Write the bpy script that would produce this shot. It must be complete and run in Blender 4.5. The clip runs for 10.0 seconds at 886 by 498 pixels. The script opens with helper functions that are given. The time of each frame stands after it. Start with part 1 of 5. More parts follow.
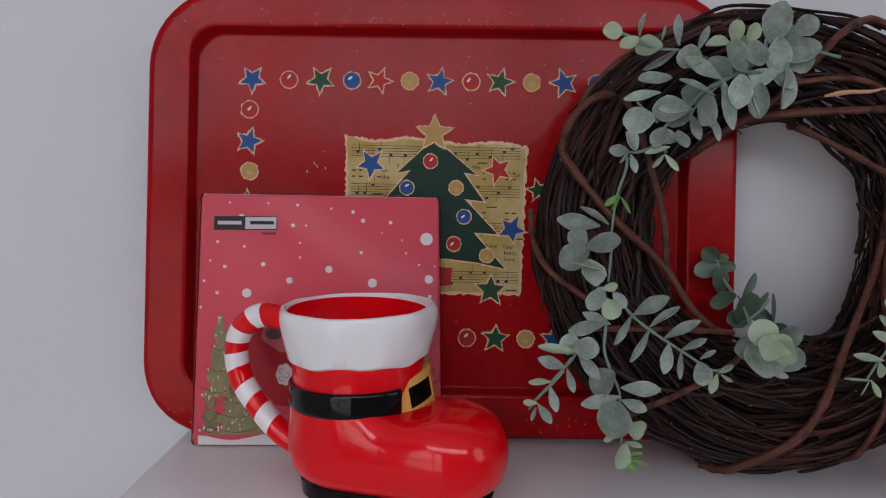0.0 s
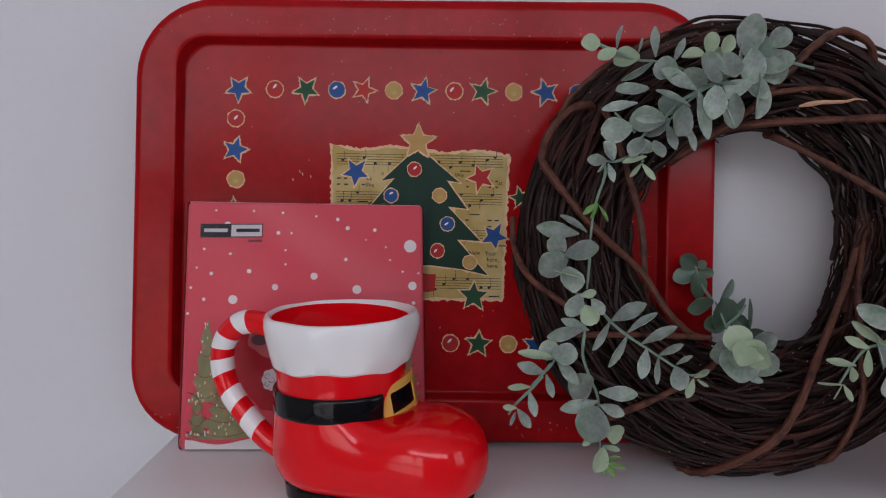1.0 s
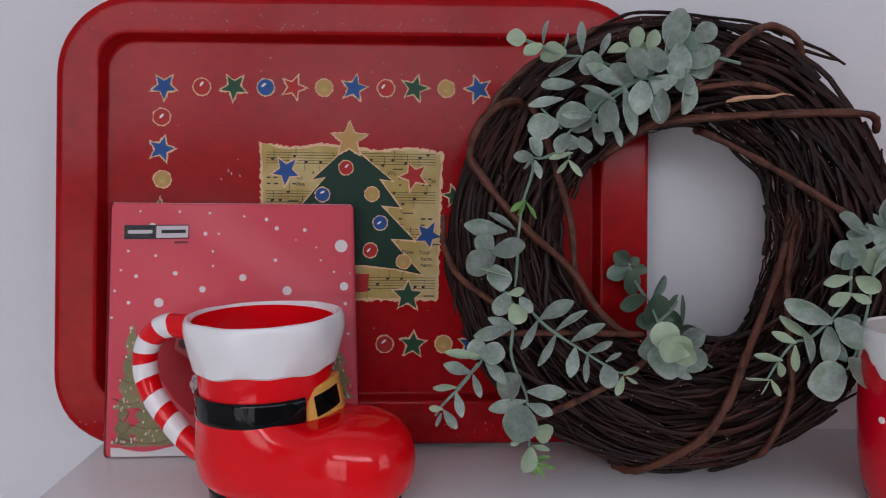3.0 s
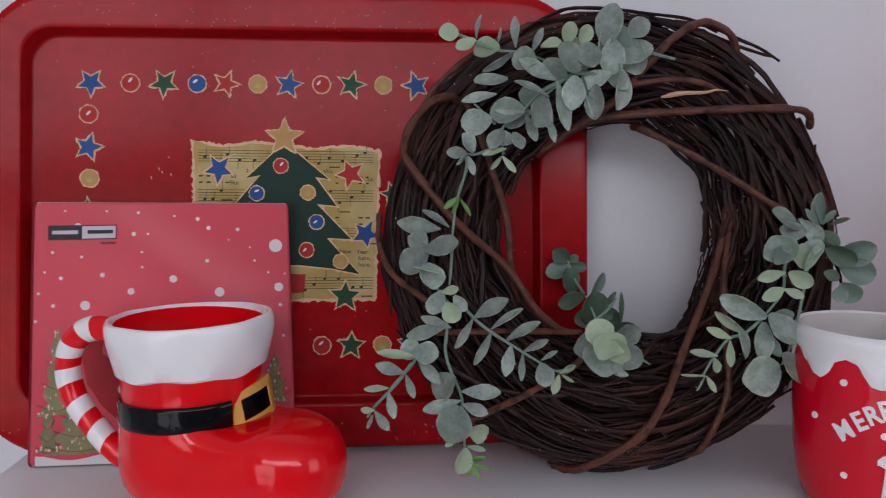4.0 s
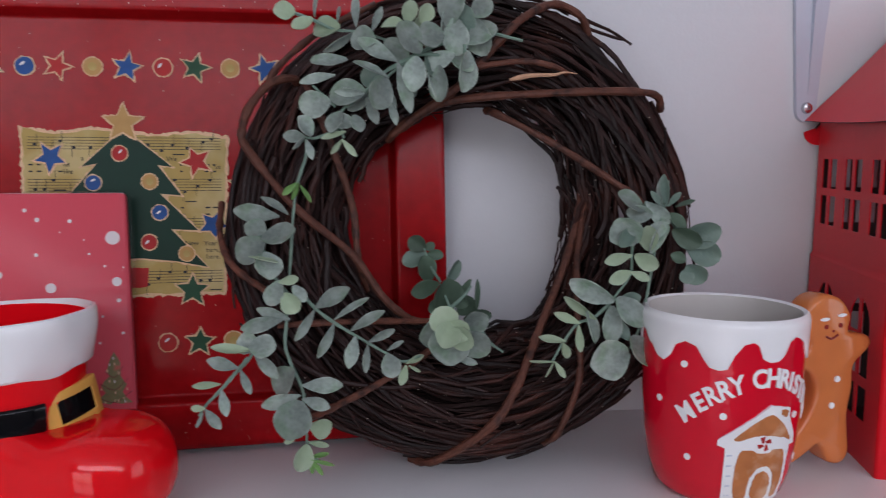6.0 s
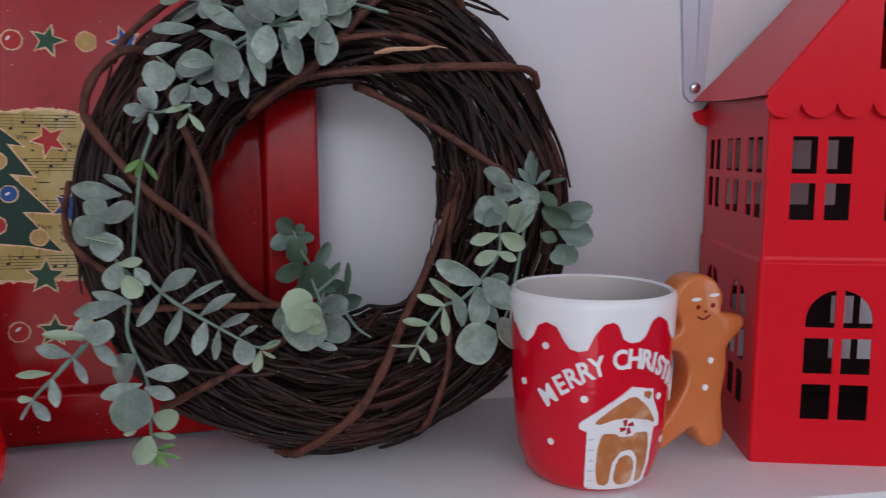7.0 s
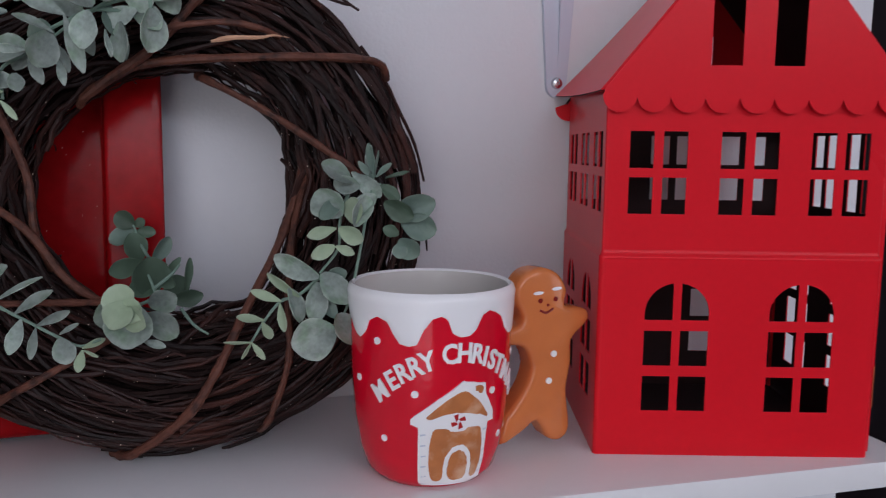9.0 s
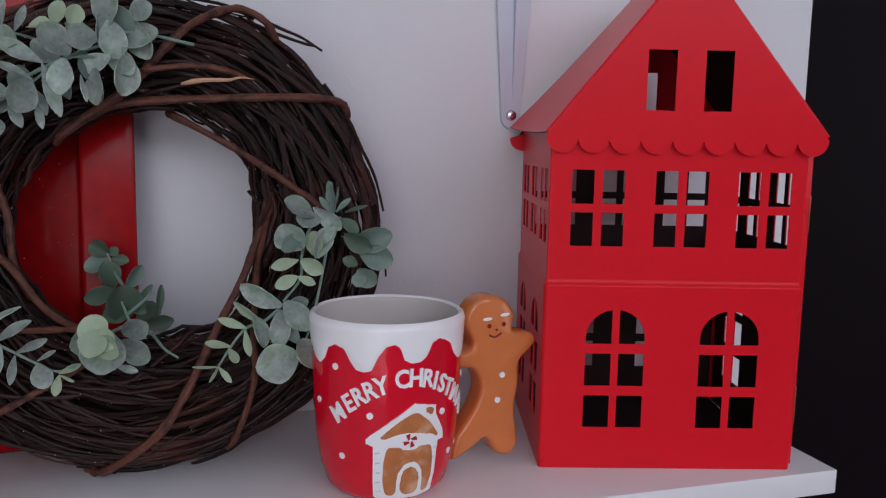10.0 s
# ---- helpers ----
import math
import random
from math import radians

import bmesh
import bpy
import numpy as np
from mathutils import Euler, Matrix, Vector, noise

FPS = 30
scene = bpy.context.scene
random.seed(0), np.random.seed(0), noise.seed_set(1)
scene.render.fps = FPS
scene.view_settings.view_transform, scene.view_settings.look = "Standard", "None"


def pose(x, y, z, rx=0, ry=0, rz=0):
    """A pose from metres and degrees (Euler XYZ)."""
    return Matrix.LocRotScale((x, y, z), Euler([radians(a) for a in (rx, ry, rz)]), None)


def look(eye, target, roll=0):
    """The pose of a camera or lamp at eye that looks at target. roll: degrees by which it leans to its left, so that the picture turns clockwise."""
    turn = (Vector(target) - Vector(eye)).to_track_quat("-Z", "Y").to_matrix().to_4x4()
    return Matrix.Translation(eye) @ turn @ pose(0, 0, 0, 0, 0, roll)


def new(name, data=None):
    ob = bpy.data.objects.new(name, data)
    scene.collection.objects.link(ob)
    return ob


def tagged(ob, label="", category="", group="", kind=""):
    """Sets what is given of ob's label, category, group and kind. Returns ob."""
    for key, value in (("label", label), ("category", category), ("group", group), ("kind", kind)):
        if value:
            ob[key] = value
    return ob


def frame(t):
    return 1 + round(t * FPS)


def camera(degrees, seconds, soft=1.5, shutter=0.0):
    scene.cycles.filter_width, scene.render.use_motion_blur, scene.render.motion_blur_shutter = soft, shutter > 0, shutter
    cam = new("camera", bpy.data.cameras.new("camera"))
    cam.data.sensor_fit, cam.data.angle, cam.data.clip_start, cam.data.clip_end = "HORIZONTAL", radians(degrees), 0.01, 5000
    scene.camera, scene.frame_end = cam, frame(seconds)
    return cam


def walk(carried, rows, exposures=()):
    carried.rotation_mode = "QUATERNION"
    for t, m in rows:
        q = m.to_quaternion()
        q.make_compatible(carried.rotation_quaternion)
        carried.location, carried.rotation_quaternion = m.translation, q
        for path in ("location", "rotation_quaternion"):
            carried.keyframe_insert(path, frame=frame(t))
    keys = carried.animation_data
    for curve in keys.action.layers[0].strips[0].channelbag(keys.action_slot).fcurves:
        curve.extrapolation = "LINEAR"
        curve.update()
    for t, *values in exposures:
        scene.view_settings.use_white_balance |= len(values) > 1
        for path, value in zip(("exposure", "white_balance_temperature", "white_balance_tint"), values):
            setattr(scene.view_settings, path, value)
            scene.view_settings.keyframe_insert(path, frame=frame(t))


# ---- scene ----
cam = camera(58.5, 10.0, soft=1.1, shutter=0.5)
PATH = [
    (0, (-0.0014, 0.0476, 0.2064), (0.0327, 2.0316, -0.0438), 1.27),
    (0.5, (0.0040, 0.0434, 0.2054), (0.0373, 2.0277, -0.0422), 1.20),
    (1, (0.0065, 0.0391, 0.2113), (0.0533, 2.0234, -0.0343), 1.24),
    (1.5, (0.0140, 0.0390, 0.2130), (0.0806, 2.0232, -0.0289), 1.20),
    (2, (0.0220, 0.0391, 0.2112), (0.1073, 2.0228, -0.0287), 1.10),
    (3.5, (0.0449, 0.0500, 0.2091), (0.1921, 2.0294, -0.0364), 0.76),
    (4, (0.0566, 0.0524, 0.2057), (0.2532, 2.0291, -0.0272), 0.68),
    (4.5, (0.0631, 0.0537, 0.2050), (0.2979, 2.0254, -0.0345), 0.56),
    (5, (0.0739, 0.0510, 0.2046), (0.3477, 2.0177, -0.0347), 0.43),
    (6.5, (0.1371, 0.0658, 0.1928), (0.5628, 2.0049, -0.0494), 0.25),
    (7, (0.1695, 0.0668, 0.1865), (0.6398, 1.9951, -0.0587), 0.25),
    (7.5, (0.1885, 0.0729, 0.1818), (0.6871, 1.9947, -0.0594), 0.31),
    (8, (0.2058, 0.0785, 0.1790), (0.7280, 1.9933, -0.0673), 0.36),
    (8.5, (0.2210, 0.0711, 0.1784), (0.7970, 1.9702, -0.0692), 0.50),
    (9, (0.2271, 0.0578, 0.1840), (0.8438, 1.9439, -0.0660), 0.66),
    (9.5, (0.2297, 0.0379, 0.1963), (0.8804, 1.9124, -0.0545), 0.89),
    (10, (0.2301, 0.0227, 0.2090), (0.8992, 1.8899, -0.0483), 1.02),
]
walk(cam, [(t, look(eye, target, roll)) for t, eye, target, roll in PATH],
     exposures=((0, -0.14, 6560, 10), (2, -0.09, 6500, 10), (3.5, 0.03, 6430, 10), (4.5, 0.08, 6380, 10), (5.0, 0.12, 6350, 10), (6.5, 0.10, 6270, 10), (8, 0.0, 6240, 10), (10, 0.01, 6280, 10)))

# world: dim daylight room
world = bpy.data.worlds.new("sky")
scene.world = world
world.use_nodes = True
wn = world.node_tree
sky = wn.nodes.new("ShaderNodeTexSky")
sky.sky_type = "NISHITA"
sky.sun_disc = False
sky.sun_elevation, sky.sun_rotation = radians(40), radians(200)
wn.links.new(sky.outputs[0], wn.nodes["Background"].inputs[0])
wn.nodes["Background"].inputs[1].default_value = 0.1

sun = new("sun", bpy.data.lights.new("sun", "SUN"))
sun.data.energy, sun.data.angle, sun.data.color = 0.6, radians(12), (1.0, 0.97, 0.93)
sun.matrix_world = look((-0.4, -4.0, 3.4), (0.2, 0.5, 0.1))

SHELF_POSE = pose(0.650, 0.408, 0, 0, 0, -3.5)
WALL_END = 0.121
# openings in the unseen part of the room, set to place the fill lamps
FILL_OPENING_FRONT = (-2.2, 2.2, 0.90, 1.5)
ASSUMED_DOOR = (-2.7, -0.9, -1.15, 0.70)
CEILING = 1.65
FILL_OPENING_RIGHT = (-2.6, -1.2, -0.3, 1.4)

# fill lamps in added window openings and a door assumed from low highlights
for name, window, m, energy in (("front_window_light", FILL_OPENING_FRONT, pose(0.0, -3.06, 1.2, 90, 0, 0), 37),
                                ("front_door_light", ASSUMED_DOOR, pose(-1.8, -3.06, -0.225, 90, 0, 0), 18),
                                ("right_window_light", FILL_OPENING_RIGHT, pose(3.26, -1.9, 0.55, 90, 0, 90), 13)):
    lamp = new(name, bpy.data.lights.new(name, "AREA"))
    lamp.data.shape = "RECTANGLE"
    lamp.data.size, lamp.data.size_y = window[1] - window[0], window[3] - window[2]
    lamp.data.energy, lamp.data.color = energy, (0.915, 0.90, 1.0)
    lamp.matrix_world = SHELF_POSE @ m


# ---- materials ----
def material(name, base, rough=0.5, metal=0.0, spread=0.12, grain=60.0, stain=6.0, bump=0.0, bump_scale=200.0,
             coat=0.0, object_random=0.0, island_random=0.0, specular=0.3, second=None, second_at=(0.52, 0.68), second_scale=12.0, margin=None):
    """Principled surface with fine grain and broad stains in colour and gloss, and an optional second tone in patches."""
    m = bpy.data.materials.new(name)
    m.use_nodes = True
    t = m.node_tree
    p = t.nodes["Principled BSDF"]
    p.inputs["Metallic"].default_value = metal
    p.inputs["Coat Weight"].default_value = coat
    p.inputs["Coat Roughness"].default_value = 0.06
    p.inputs["Specular IOR Level"].default_value = specular
    co = t.nodes.new("ShaderNodeTexCoord")

    def noise_tex(scale, detail):
        n = t.nodes.new("ShaderNodeTexNoise")
        n.inputs["Scale"].default_value, n.inputs["Detail"].default_value = scale, detail
        t.links.new(co.outputs["Object"], n.inputs["Vector"])
        return n.outputs["Fac"]

    def maths(op, a, b):
        n = t.nodes.new("ShaderNodeMath")
        n.operation = op
        for k, x in enumerate((a, b)):
            if isinstance(x, (int, float)):
                n.inputs[k].default_value = x
            else:
                t.links.new(x, n.inputs[k])
        return n.outputs[0]

    fine, broad = noise_tex(grain, 4), noise_tex(stain, 3)
    value = maths("ADD", maths("MULTIPLY", fine, spread), maths("MULTIPLY", broad, spread * 1.6))
    value = maths("ADD", value, 1 - 1.3 * spread)
    if object_random:
        info = t.nodes.new("ShaderNodeObjectInfo")
        value = maths("MULTIPLY", value, maths("ADD", maths("MULTIPLY", info.outputs["Random"], object_random), 1 - object_random / 2))
    if island_random:
        geo = t.nodes.new("ShaderNodeNewGeometry")
        value = maths("MULTIPLY", value, maths("ADD", maths("MULTIPLY", geo.outputs["Random Per Island"], island_random), 1 - island_random / 2))
    colour = None
    if second:
        mix = t.nodes.new("ShaderNodeMix")
        mix.data_type = "RGBA"
        ramp = t.nodes.new("ShaderNodeMapRange")
        ramp.inputs[1].default_value, ramp.inputs[2].default_value = second_at
        t.links.new(noise_tex(second_scale, 5), ramp.inputs[0])
        t.links.new(ramp.outputs[0], mix.inputs[0])
        mix.inputs[6].default_value, mix.inputs[7].default_value = (*base, 1), (*second, 1)
        colour = mix.outputs[2]
    if margin:
        # paler margin and tip, by the place on the leaf
        xyz = t.nodes.new("ShaderNodeSeparateXYZ")
        t.links.new(co.outputs["Generated"], xyz.inputs[0])
        across = maths("ABSOLUTE", maths("SUBTRACT", xyz.outputs[1], 0.5), 0)
        edge = maths("POWER", maths("MULTIPLY", across, 2.0), 7.0)
        rib = maths("MULTIPLY", maths("POWER", xyz.outputs[0], 3.0), 0.55)
        mix2 = t.nodes.new("ShaderNodeMix")
        mix2.data_type = "RGBA"
        t.links.new(maths("MULTIPLY", maths("MAXIMUM", edge, rib), 0.75), mix2.inputs[0])
        if colour:
            t.links.new(colour, mix2.inputs[6])
        else:
            mix2.inputs[6].default_value = (*base, 1)
        mix2.inputs[7].default_value = (*margin, 1)
        colour = mix2.outputs[2]
    hsv = t.nodes.new("ShaderNodeHueSaturation")
    if colour:
        t.links.new(colour, hsv.inputs["Color"])
    else:
        hsv.inputs["Color"].default_value = (*base, 1)
    t.links.new(value, hsv.inputs["Value"])
    t.links.new(hsv.outputs[0], p.inputs["Base Color"])
    t.links.new(maths("ADD", maths("MULTIPLY", broad, 0.16 * min(1, rough * 2)), rough - 0.08 * min(1, rough * 2)), p.inputs["Roughness"])
    if bump:
        b = t.nodes.new("ShaderNodeBump")
        b.inputs["Strength"].default_value, b.inputs["Distance"].default_value = bump, 0.001
        t.links.new(noise_tex(bump_scale, 5), b.inputs["Height"])
        t.links.new(b.outputs[0], p.inputs["Normal"])
    return m


M_WALL = material("wall_paint", (0.72, 0.72, 0.74), 0.75, spread=0.03, grain=140, stain=2, bump=0.25, bump_scale=380)
M_ROOM = material("room_paint", (0.56, 0.555, 0.555), 0.8, spread=0.05, stain=1.5)
M_FLOOR = material("room_floor", (0.45, 0.455, 0.475), 0.5, spread=0.2, stain=3)
M_SHELF = material("shelf_laminate", (0.80, 0.79, 0.79), 0.32, spread=0.03, grain=200, stain=5, bump=0.05, bump_scale=700, specular=0.5)
M_DARK = material("charcoal_panel", (0.008, 0.0055, 0.007), 0.42, spread=0.2, stain=2, specular=0.04, bump=0.05, bump_scale=60)
M_TRAY = material("tray_lacquer", (0.35, 0.0060, 0.0085), 0.15, spread=0.55, grain=120, stain=9, bump=0.20, bump_scale=34, specular=0.11)
M_CHIPGLINT = material("chip_and_glint", (0.75, 0.6, 0.5), 0.6)
M_HOUSE = material("house_enamel", (0.72, 0.010, 0.021), 0.29, specular=0.17, spread=0.09, grain=300, stain=9, bump=0.22, bump_scale=15)
# near-black copy of the enamel; the dim interior is put into this colour
M_HOUSEIN = material("lantern_inside_shade", (0.034, 0.014, 0.014), 0.8, spread=0.2)
M_RED = material("red_glaze", (0.84, 0.004, 0.010), 0.085, spread=0.09, grain=80, stain=18, bump=0.42, bump_scale=36, specular=0.40)
M_MUGRED = material("crimson_glaze", (0.70, 0.0035, 0.022), 0.09, spread=0.16, grain=80, stain=24, bump=0.85, bump_scale=42, specular=0.40)
M_WHITE = material("white_glaze", (0.90, 0.89, 0.89), 0.18, spread=0.04, grain=90, stain=20, bump=0.2, bump_scale=40, coat=0.0, specular=0.5)
M_BLACK = material("black_glaze", (0.004, 0.004, 0.005), 0.06, spread=0.2, stain=20, bump=0.9, bump_scale=52, specular=0.24)
M_YELLOW = material("yellow_glaze", (0.80, 0.44, 0.10), 0.12, spread=0.08, stain=30)
M_GINGER = material("ginger_glaze", (0.62, 0.185, 0.055), 0.16, spread=0.12, grain=90, stain=22, bump=0.15, bump_scale=50, specular=0.45)
M_BROWNPAINT = material("brown_brushwork", (0.50, 0.175, 0.060), 0.15, spread=0.30, grain=90, stain=110, second=(0.70, 0.44, 0.28), second_at=(0.52, 0.78), second_scale=70)
M_FACE = material("red_brown_paint", (0.24, 0.016, 0.010), 0.3)
M_MUGIN = material("mug_inside_shade", (0.60, 0.56, 0.52), 0.22, spread=0.05, grain=90, stain=20, bump=0.1, bump_scale=50)
M_PINK = material("napkin_print", (0.70, 0.094, 0.128), 0.5, spread=0.06, grain=250, stain=10, bump=0.15, bump_scale=240, specular=0.12)
M_NAPEDGE = material("napkin_paper", (0.74, 0.68, 0.68), 0.8, spread=0.05, grain=300)
M_PRINTWHITE = material("white_print", (0.78, 0.76, 0.76), 0.5, spread=0.03, specular=0.12)
M_INK = material("dark_ink", (0.03, 0.03, 0.035), 0.5, specular=0.12)
M_LABELWHITE = material("label_white", (0.66, 0.60, 0.64), 0.5, spread=0.03, specular=0.12)
M_PRINTGREEN = material("printed_green", (0.26, 0.25, 0.13), 0.5, spread=0.40, grain=260, stain=120, object_random=0.3, specular=0.12, second=(0.55, 0.15, 0.13), second_at=(0.57, 0.68), second_scale=120)
M_PRINTLIGHT = material("printed_light", (0.80, 0.54, 0.36), 0.5)
M_PRINTCOAT = material("printed_red_field", (0.46, 0.022, 0.035), 0.5, spread=0.12, grain=200, stain=60, specular=0.12)
M_PRINTROSE = material("printed_rose", (0.60, 0.16, 0.17), 0.5, spread=0.15, grain=200, stain=90, specular=0.12)
M_PRINTGREY = material("printed_grey", (0.17, 0.10, 0.12), 0.5, spread=0.3, grain=200, stain=120, specular=0.12)
M_PRINTRED = material("printed_dark_red", (0.20, 0.025, 0.035), 0.5)
M_GOLD = material("gold_outline", (0.74, 0.50, 0.30), 0.4, metal=0.0, spread=0.55, grain=700, specular=0.12)
M_BLUE = material("blue_print", (0.020, 0.078, 0.26), 0.35, spread=0.25, grain=160, stain=90, specular=0.12)
M_GREEN = material("green_print", (0.020, 0.070, 0.034), 0.35, spread=0.25, grain=160, stain=90, specular=0.12)
M_STARRED = material("red_print", (0.42, 0.022, 0.022), 0.35, spread=0.2, grain=160, stain=90, specular=0.12)
M_SAND = material("sand_print", (0.50, 0.29, 0.10), 0.4, spread=0.15, grain=160, stain=90, specular=0.12)
M_PINEGREEN = material("tree_print", (0.007, 0.034, 0.020), 0.35, spread=0.2, stain=60, specular=0.12)
M_SHEET = material("sheet_paper", (0.46, 0.325, 0.105), 0.5, spread=0.18, grain=120, stain=24, second=(0.66, 0.54, 0.28), second_at=(0.46, 0.66), second_scale=20, specular=0.12)
M_TWIG = material("twig_bark", (0.0190, 0.0075, 0.0062), 0.50, specular=0.26, spread=0.5, grain=220, stain=45, bump=0.7, bump_scale=420, object_random=1.2, second=(0.040, 0.0125, 0.0085), second_at=(0.50, 0.66), second_scale=24)
M_TWIGIN = material("inner_twig_shade", (0.011, 0.0046, 0.0037), 0.8, spread=0.5, grain=220, stain=45, bump=0.5, bump_scale=400, island_random=0.8, specular=0.15)
M_SHOOT = material("shoot_bark", (0.026, 0.0105, 0.0085), 0.58, specular=0.13, spread=0.6, grain=300, stain=60, bump=0.4, bump_scale=500, island_random=1.4)
M_VINE = material("vine_bark", (0.112, 0.040, 0.025), 0.55, spread=0.8, grain=420, stain=90, bump=0.9, bump_scale=300, object_random=0.3, second=(0.038, 0.015, 0.011), second_scale=110)
M_RAWWOOD = material("split_wood", (0.56, 0.32, 0.20), 0.7, spread=0.25, grain=300)
M_LEAF = material("leaf_grey_green", (0.225, 0.272, 0.240), 0.48, spread=0.60, grain=420, stain=110, bump=0.3, bump_scale=420, object_random=0.62, second=(0.19, 0.285, 0.195), second_scale=75, margin=(0.46, 0.52, 0.45))
M_LEAFPALE = material("leaf_pale_green", (0.32, 0.41, 0.27), 0.42, spread=0.2, grain=260, stain=70, bump=0.2, bump_scale=500, object_random=0.3, margin=(0.42, 0.48, 0.36))
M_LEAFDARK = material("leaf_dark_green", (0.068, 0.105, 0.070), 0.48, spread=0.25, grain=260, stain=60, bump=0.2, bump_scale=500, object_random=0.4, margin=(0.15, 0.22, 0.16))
M_LEAFBRIGHT = material("leaf_bright_green", (0.15, 0.30, 0.085), 0.42, spread=0.25, grain=260, stain=60, bump=0.2, bump_scale=500, object_random=0.4, margin=(0.24, 0.40, 0.13))
M_LEAFMID = material("leaf_mid_green", (0.135, 0.195, 0.160), 0.42, spread=0.3, grain=400, stain=70, bump=0.3, bump_scale=420, object_random=0.4, margin=(0.26, 0.33, 0.26))
M_STEM = material("stem_green", (0.19, 0.28, 0.22), 0.55, spread=0.2, grain=200)
M_COPPER = material("copper_tone", (0.40, 0.09, 0.04), 0.35, metal=0.6, spread=0.3, grain=300)
M_STEEL = material("screw_steel", (0.55, 0.55, 0.57), 0.25, metal=1.0)
M_PLASTIC = material("bracket_plastic", (0.57, 0.60, 0.68), 0.3, spread=0.03)


def thing(name, m, label, category, group="", kind=""):
    e = tagged(new(name), label, category, group, kind)
    e.matrix_world = m
    e.empty_display_size = 0.01
    return e


def part(name, bm, mat, parent=None, label="", smooth=True):
    """Link a bmesh as one mesh object under a thing or a part."""
    me = bpy.data.meshes.new(name)
    bm.normal_update()
    bm.to_mesh(me)
    bm.free()
    for k in (mat if isinstance(mat, (list, tuple)) else [mat]):
        me.materials.append(k)
    if smooth:
        me.polygons.foreach_set("use_smooth", [True] * len(me.polygons))
        me.set_sharp_from_angle(angle=radians(38))
    ob = new(name, me)
    if parent:
        ob.parent = parent
    if label:
        ob["label"] = label
    return ob


def box(bm, lo, hi, bevel=0.0):
    r = bmesh.ops.create_cube(bm, size=1)
    c, s = [(a + b) / 2 for a, b in zip(lo, hi)], [b - a for a, b in zip(lo, hi)]
    for v in r["verts"]:
        v.co = Vector([c[k] + v.co[k] * s[k] for k in range(3)])
    if bevel:
        edges = {e for v in r["verts"] for e in v.link_edges}
        bmesh.ops.bevel(bm, geom=list(edges), offset=bevel, segments=2, profile=0.5, affect="EDGES")
    return bm


def loft(bm, loops, closed=True, cap_start=False, cap_end=False):
    """Bridge rings of equal length; returns the vertex rings."""
    rings = [[bm.verts.new(p) for p in ring] for ring in loops]
    n = len(rings[0])
    for a, b in zip(rings, rings[1:]):
        for k in range(n if closed else n - 1):
            j = (k + 1) % n
            bm.faces.new((a[k], a[j], b[j], b[k]))
    if cap_start:
        bm.faces.new(list(reversed(rings[0])))
    if cap_end:
        bm.faces.new(rings[-1])
    return rings


def lathe(profile, steps=64):
    """Rings of a solid of revolution round z from (radius, z) pairs."""
    return [[(r * math.cos(2 * math.pi * k / steps), r * math.sin(2 * math.pi * k / steps), z) for k in range(steps)] for r, z in profile]


def smooth_path(points, per=6):
    """Catmull-Rom points through the given ones."""
    p = [Vector(q) for q in points]
    p = [2 * p[0] - p[1], *p, 2 * p[-1] - p[-2]]
    out = []
    for a, b, c, d in zip(p, p[1:], p[2:], p[3:]):
        for k in range(per):
            s = k / per
            out.append(0.5 * (2 * b + (c - a) * s + (2 * a - 5 * b + 4 * c - d) * s * s + (3 * b - a - 3 * c + d) * s ** 3))
    return [*out, p[-2]]


def tube(bm, path, radius, sides=6, wobble=0.0, rnd=None):
    """A tube along a path; radius is a number or a function of 0..1. Tip ends are closed."""
    loops = []
    side = None
    n = len(path)
    for k, q in enumerate(path):
        d = (path[min(k + 1, n - 1)] - path[max(k - 1, 0)]).normalized()
        if side is None:
            side = d.orthogonal().normalized()
        side = (side - d * side.dot(d)).normalized()
        up = d.cross(side)
        r = radius(k / (n - 1)) if callable(radius) else radius
        if wobble:
            r *= 1 + rnd.uniform(-wobble, wobble)
        loops.append([q + side * (r * math.cos(2 * math.pi * j / sides)) + up * (r * math.sin(2 * math.pi * j / sides)) for j in range(sides)])
    loft(bm, loops, cap_start=True, cap_end=True)
    return bm


def slab(bm, outline, z0, z1):
    """A flat piece with thickness from a 2D outline (anticlockwise)."""
    lo, hi = [bm.verts.new((x, y, z0)) for x, y in outline], [bm.verts.new((x, y, z1)) for x, y in outline]
    n = len(outline)
    bm.faces.new(hi)
    bm.faces.new(list(reversed(lo)))
    for k in range(n):
        j = (k + 1) % n
        bm.faces.new((lo[k], lo[j], hi[j], hi[k]))
    return bm


# ---- the large structure ----
SHELF = SHELF_POSE
BACK = 0.1990


def structure(name, bm, mat, m, label, category, smooth=False):
    ob = part(name, bm, mat, smooth=smooth)
    ob.matrix_world = m
    return tagged(ob, label, category, kind="structure")


structure("wall_back", box(bmesh.new(), (-3.0, BACK, -1.25), (WALL_END, BACK + 0.12, CEILING)), M_WALL, SHELF, "matt white painted wall behind the shelf", "wall")
structure("wall_recess", box(bmesh.new(), (WALL_END, BACK + 0.07, -1.25), (3.2, BACK + 0.12, CEILING)), M_DARK, SHELF, "dark satin panel beyond the end of the white wall", "panel")
structure("floor", box(bmesh.new(), (-3.1, -3.1, -1.35), (3.3, BACK + 0.12, -1.25)), M_FLOOR, SHELF, "grey room floor", "floor")
structure("ceiling", box(bmesh.new(), (-3.1, -3.1, CEILING), (3.3, BACK + 0.12, CEILING + 0.1)), M_WALL, SHELF, "plain pale ceiling", "ceiling")


